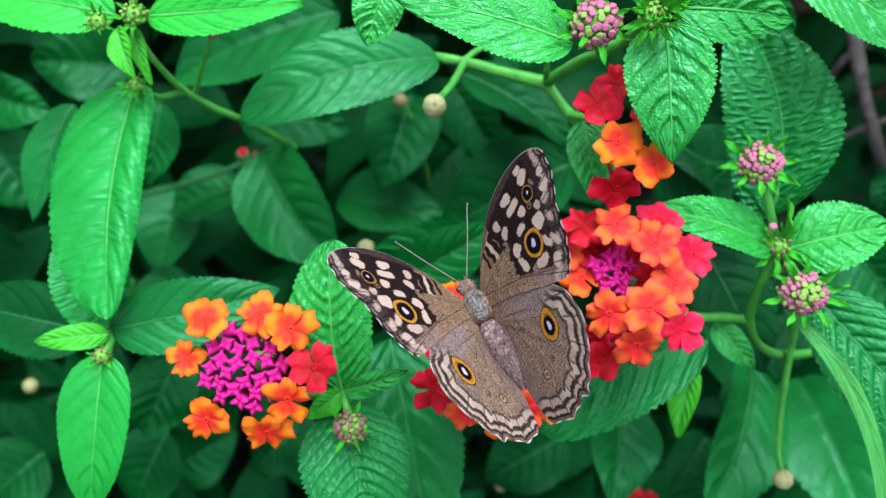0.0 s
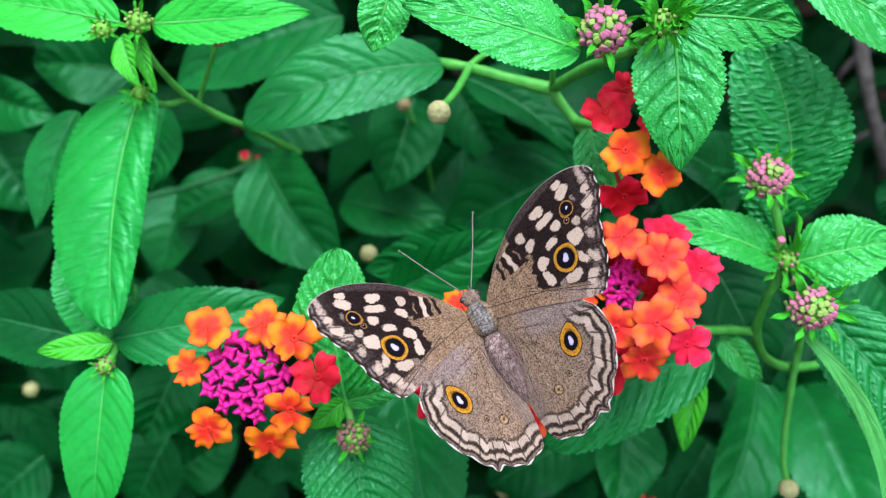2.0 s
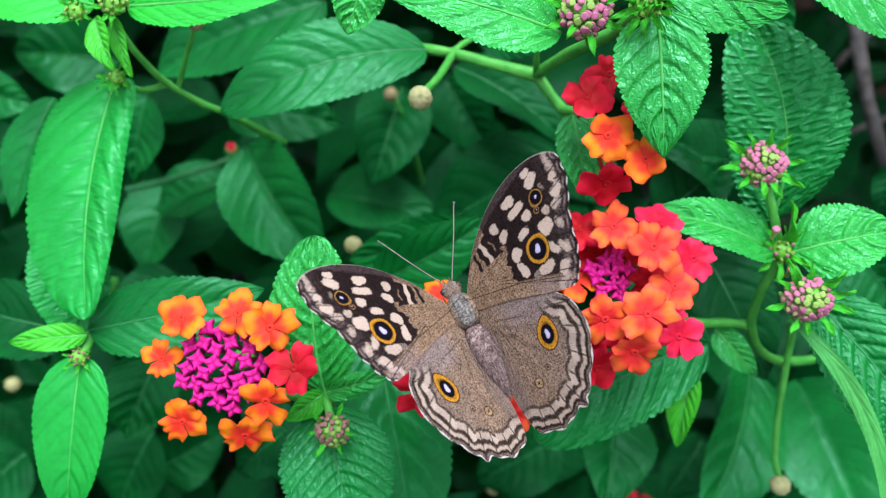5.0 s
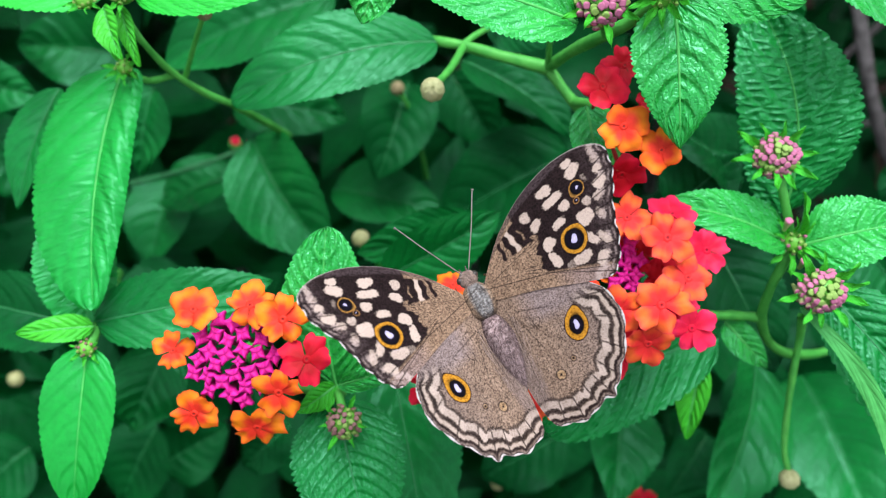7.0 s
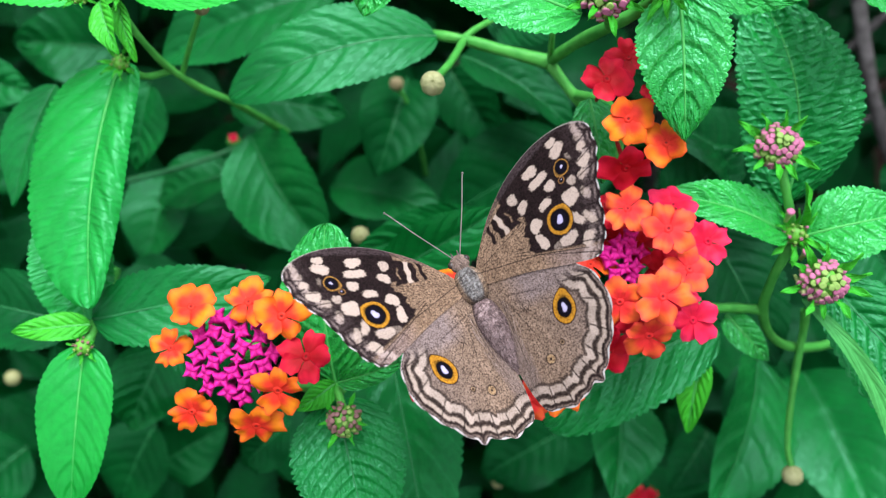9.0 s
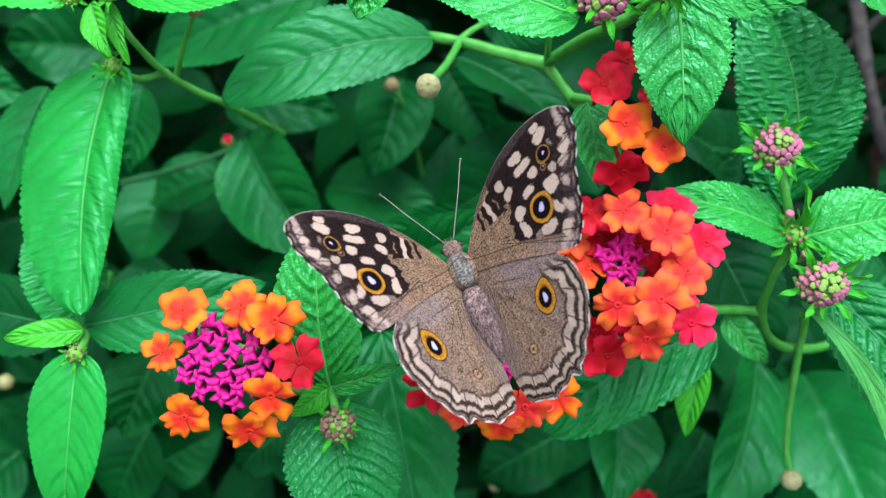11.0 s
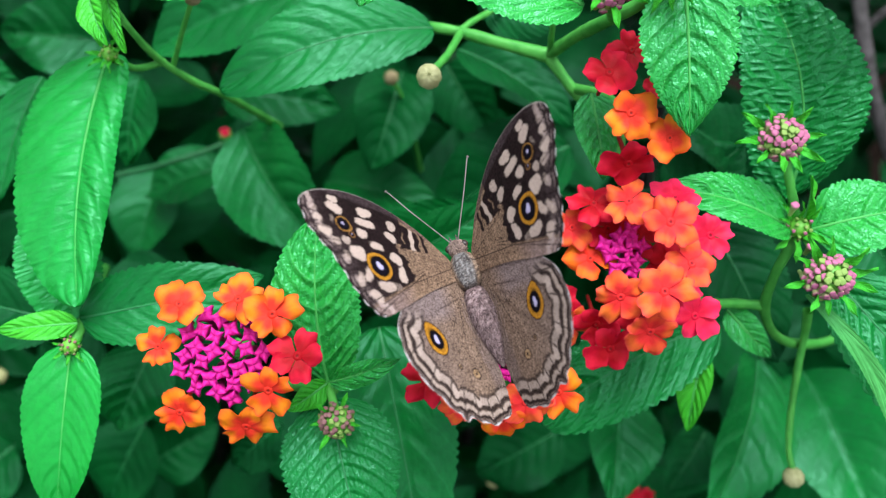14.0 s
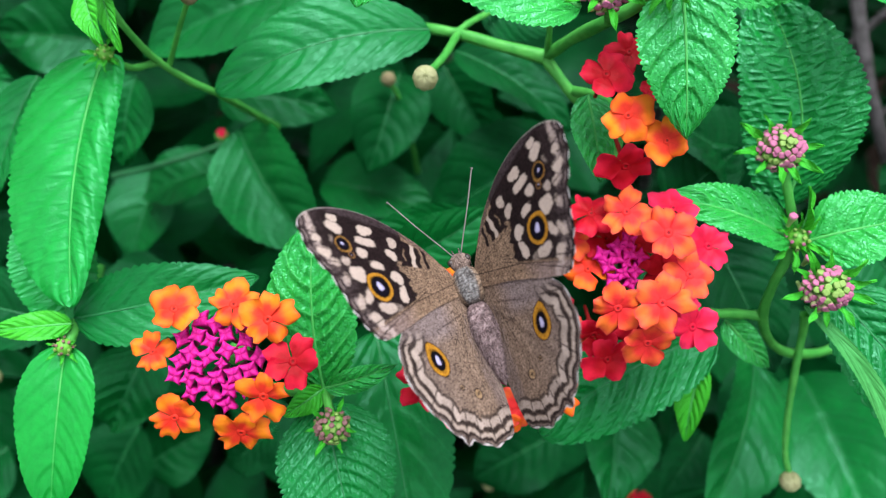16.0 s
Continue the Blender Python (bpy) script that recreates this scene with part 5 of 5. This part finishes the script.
# ---- what moves ----
def motions():
    walk(left_top, [(t, SHRUB @ pose(u * MM, v * MM, 0)) for t, u, v in (
        (0.0, 0.00, 0.00),
        (0.5, 0.19, -0.44),
        (1.0, 0.42, -0.50),
        (1.5, 0.38, -0.31),
        (2.0, 0.33, -0.45),
        (2.5, 0.31, -0.24),
        (3.0, 0.42, -0.20),
        (3.5, 0.38, -0.12),
        (4.0, 0.65, -0.18),
        (6.5, 0.41, -0.44),
        (7.0, 0.23, -0.21),
        (7.5, 0.36, -0.30),
        (8.0, 0.26, -0.17),
        (8.5, 0.10, -0.38),
        (9.0, 0.16, -0.37),
        (11.5, 0.33, -0.33),
        (12.0, 0.32, -0.40),
        (12.5, 0.24, -0.38),
        (13.0, 0.19, -0.39),
        (13.5, 0.30, -0.33),
        (14.0, 0.38, -0.41),
        (14.5, 0.58, -0.12),
        (15.0, 0.35, -0.30),
        (15.5, -0.06, -0.41),
        (16.0, 0.48, -0.25),
    )])
    walk(upper, [(t, SHRUB @ pose(u * MM, v * MM, 0)) for t, u, v in (
        (0.0, 0.00, 0.00),
        (0.5, -0.06, 0.08),
        (1.0, -0.17, 0.09),
        (1.5, -0.01, -0.11),
        (2.0, 0.15, 0.04),
        (2.5, -0.11, 0.03),
        (3.0, -0.24, -0.01),
        (3.5, -0.20, 0.03),
        (4.0, -0.26, -0.11),
        (6.5, 0.05, 0.14),
        (7.0, -0.01, 0.09),
        (7.5, -0.02, 0.18),
        (8.0, 0.06, 0.13),
        (8.5, 0.20, 0.16),
        (9.0, 0.24, 0.18),
        (11.5, 0.25, 0.09),
        (12.0, 0.23, 0.13),
        (12.5, 0.32, 0.24),
        (13.0, 0.47, 0.23),
        (13.5, 0.32, 0.08),
        (14.0, 0.37, 0.20),
        (14.5, 0.35, 0.18),
        (15.0, 0.45, -0.02),
        (15.5, 0.66, -0.03),
        (16.0, 0.42, 0.21),
    )])
    walk(right, [(t, SHRUB @ pose(u * MM, v * MM, 0)) for t, u, v in (
        (0.0, 0.00, 0.00),
        (0.5, 0.04, -0.30),
        (1.0, 0.52, -0.75),
        (1.5, 0.38, -0.73),
        (2.0, 0.17, -0.66),
        (2.5, 0.44, -0.76),
        (3.0, 0.78, -1.10),
        (3.5, 0.70, -1.45),
        (4.0, 0.95, -1.19),
        (6.5, 0.77, -0.67),
        (7.0, 0.82, -0.65),
        (7.5, 0.99, -0.79),
        (8.0, 0.81, -0.53),
        (8.5, 0.61, -0.12),
        (9.0, 0.51, -0.19),
        (11.5, 0.51, 0.22),
        (12.0, 0.78, -0.24),
        (12.5, 0.65, -0.73),
        (13.0, 0.38, -0.54),
        (13.5, 0.27, 0.04),
        (14.0, 0.50, 0.40),
        (14.5, 0.74, 0.14),
        (15.0, 1.00, -0.12),
        (15.5, 0.71, -0.43),
        (16.0, 0.69, -0.69),
    )])
    walk(shoot, [(t, SHRUB @ pose(u * MM, v * MM, 0)) for t, u, v in (
        (0.0, 0.00, 0.00),
        (0.5, 0.14, 0.01),
        (1.0, 0.51, -0.20),
        (1.5, 0.31, 0.03),
        (2.0, 0.09, -0.12),
        (2.5, 0.46, -0.24),
        (3.0, 0.77, -0.35),
        (3.5, 0.45, -0.25),
        (4.0, 0.33, -0.10),
        (6.5, 0.06, 0.12),
        (7.0, 0.20, 0.09),
        (7.5, 0.18, 0.22),
        (8.0, 0.00, 0.07),
        (8.5, 0.00, 0.11),
        (9.0, 0.11, -0.03),
        (11.5, -0.05, 0.35),
        (12.0, 0.36, 0.09),
        (12.5, 0.25, -0.09),
        (13.0, 0.06, -0.05),
        (13.5, 0.08, -0.01),
        (14.0, -0.00, 0.11),
        (14.5, 0.29, 0.28),
        (15.0, 0.24, 0.56),
        (15.5, 0.02, 0.13),
        (16.0, 0.18, -0.31),
    )])
    # butterfly: place, turn, and how far each pair of wings is raised
    rows = [
        (0.0, 4.85, -8.11, 7.53, -22.46, 2.86, 28.44, 55.6, 51.8),
        (0.5, 5.01, -8.55, 7.96, -18.22, 3.63, 27.86, 48.4, 45.8),
        (1.0, 5.33, -8.61, 8.06, -16.72, 4.62, 27.54, 44.1, 40.0),
        (1.5, 4.95, -8.41, 7.98, -16.22, 4.63, 27.97, 38.5, 35.8),
        (2.0, 4.76, -8.32, 7.99, -16.44, 4.30, 27.93, 37.8, 33.9),
        (2.5, 5.25, -8.85, 7.72, -15.97, 4.50, 27.79, 40.0, 35.2),
        (3.0, 5.17, -8.95, 6.67, -21.42, 4.35, 28.76, 43.1, 39.9),
        (3.5, 5.14, -9.05, 5.91, -26.82, 4.46, 27.47, 47.5, 44.3),
        (4.0, 5.07, -8.80, 6.52, -22.64, 5.86, 26.96, 48.0, 46.9),
        (4.2, 5.13, -8.98, 6.52, -20.83, 6.37, 27.52, 48.4, 46.6),
        (6.3, 4.93, -8.35, 8.15, -14.60, 7.94, 27.37, 36.5, 38.5),
        (6.5, 4.95, -8.62, 8.23, -14.59, 7.65, 27.18, 35.6, 35.1),
        (7.0, 5.20, -8.41, 8.70, -13.02, 8.74, 27.26, 31.7, 31.5),
        (7.5, 5.39, -8.44, 8.96, -11.39, 9.05, 27.44, 28.9, 28.0),
        (8.0, 4.94, -8.27, 9.11, -11.59, 8.02, 27.71, 26.7, 25.0),
        (8.5, 4.67, -8.00, 9.00, -11.55, 6.14, 28.00, 27.2, 23.9),
        (9.0, 3.84, -7.02, 8.60, -16.32, 3.21, 27.56, 35.7, 33.0),
        (9.2, 3.15, -6.46, 8.48, -16.13, 3.15, 28.17, 40.3, 35.9),
        (11.3, 3.27, -4.43, 7.84, -20.34, 0.18, 22.81, 46.7, 42.3),
        (11.5, 3.42, -4.79, 8.23, -21.02, -0.47, 22.09, 44.2, 38.6),
        (12.0, 4.07, -4.85, 8.23, -22.69, -0.48, 21.37, 33.1, 26.1),
        (12.5, 3.51, -4.95, 8.41, -25.79, -1.78, 22.33, 24.7, 22.8),
        (13.0, 2.99, -5.02, 8.16, -27.87, -2.93, 23.71, 31.1, 31.3),
        (13.5, 3.17, -4.72, 7.69, -28.94, -4.79, 25.04, 45.3, 40.6),
        (14.0, 3.53, -5.43, 8.07, -21.83, -5.57, 23.17, 59.0, 49.6),
        (14.5, 3.74, -4.98, 7.89, -22.90, -6.85, 22.37, 68.5, 56.8),
        (15.0, 4.16, -4.56, 8.01, -24.46, -6.25, 20.83, 71.1, 61.0),
        (15.5, 3.99, -5.39, 8.69, -21.38, -6.41, 20.52, 67.1, 57.1),
        (16.0, 4.41, -6.89, 9.33, -19.36, -5.47, 22.36, 57.2, 48.4),
    ]
    walk(butterfly, [(t, SHRUB @ pose(u * MM, v * MM, w * MM, rx, ry, rz)) for t, u, v, w, rx, ry, rz, _, _ in rows])
    for side, hindwing, forewing in WINGS:
        for flap in (hindwing, forewing):
            walk(flap, [(r[0], pose(side * 1.2 * MM, 0, 0, 0, -side * r[7 if side < 0 else 8], 0)) for r in rows])


motions()
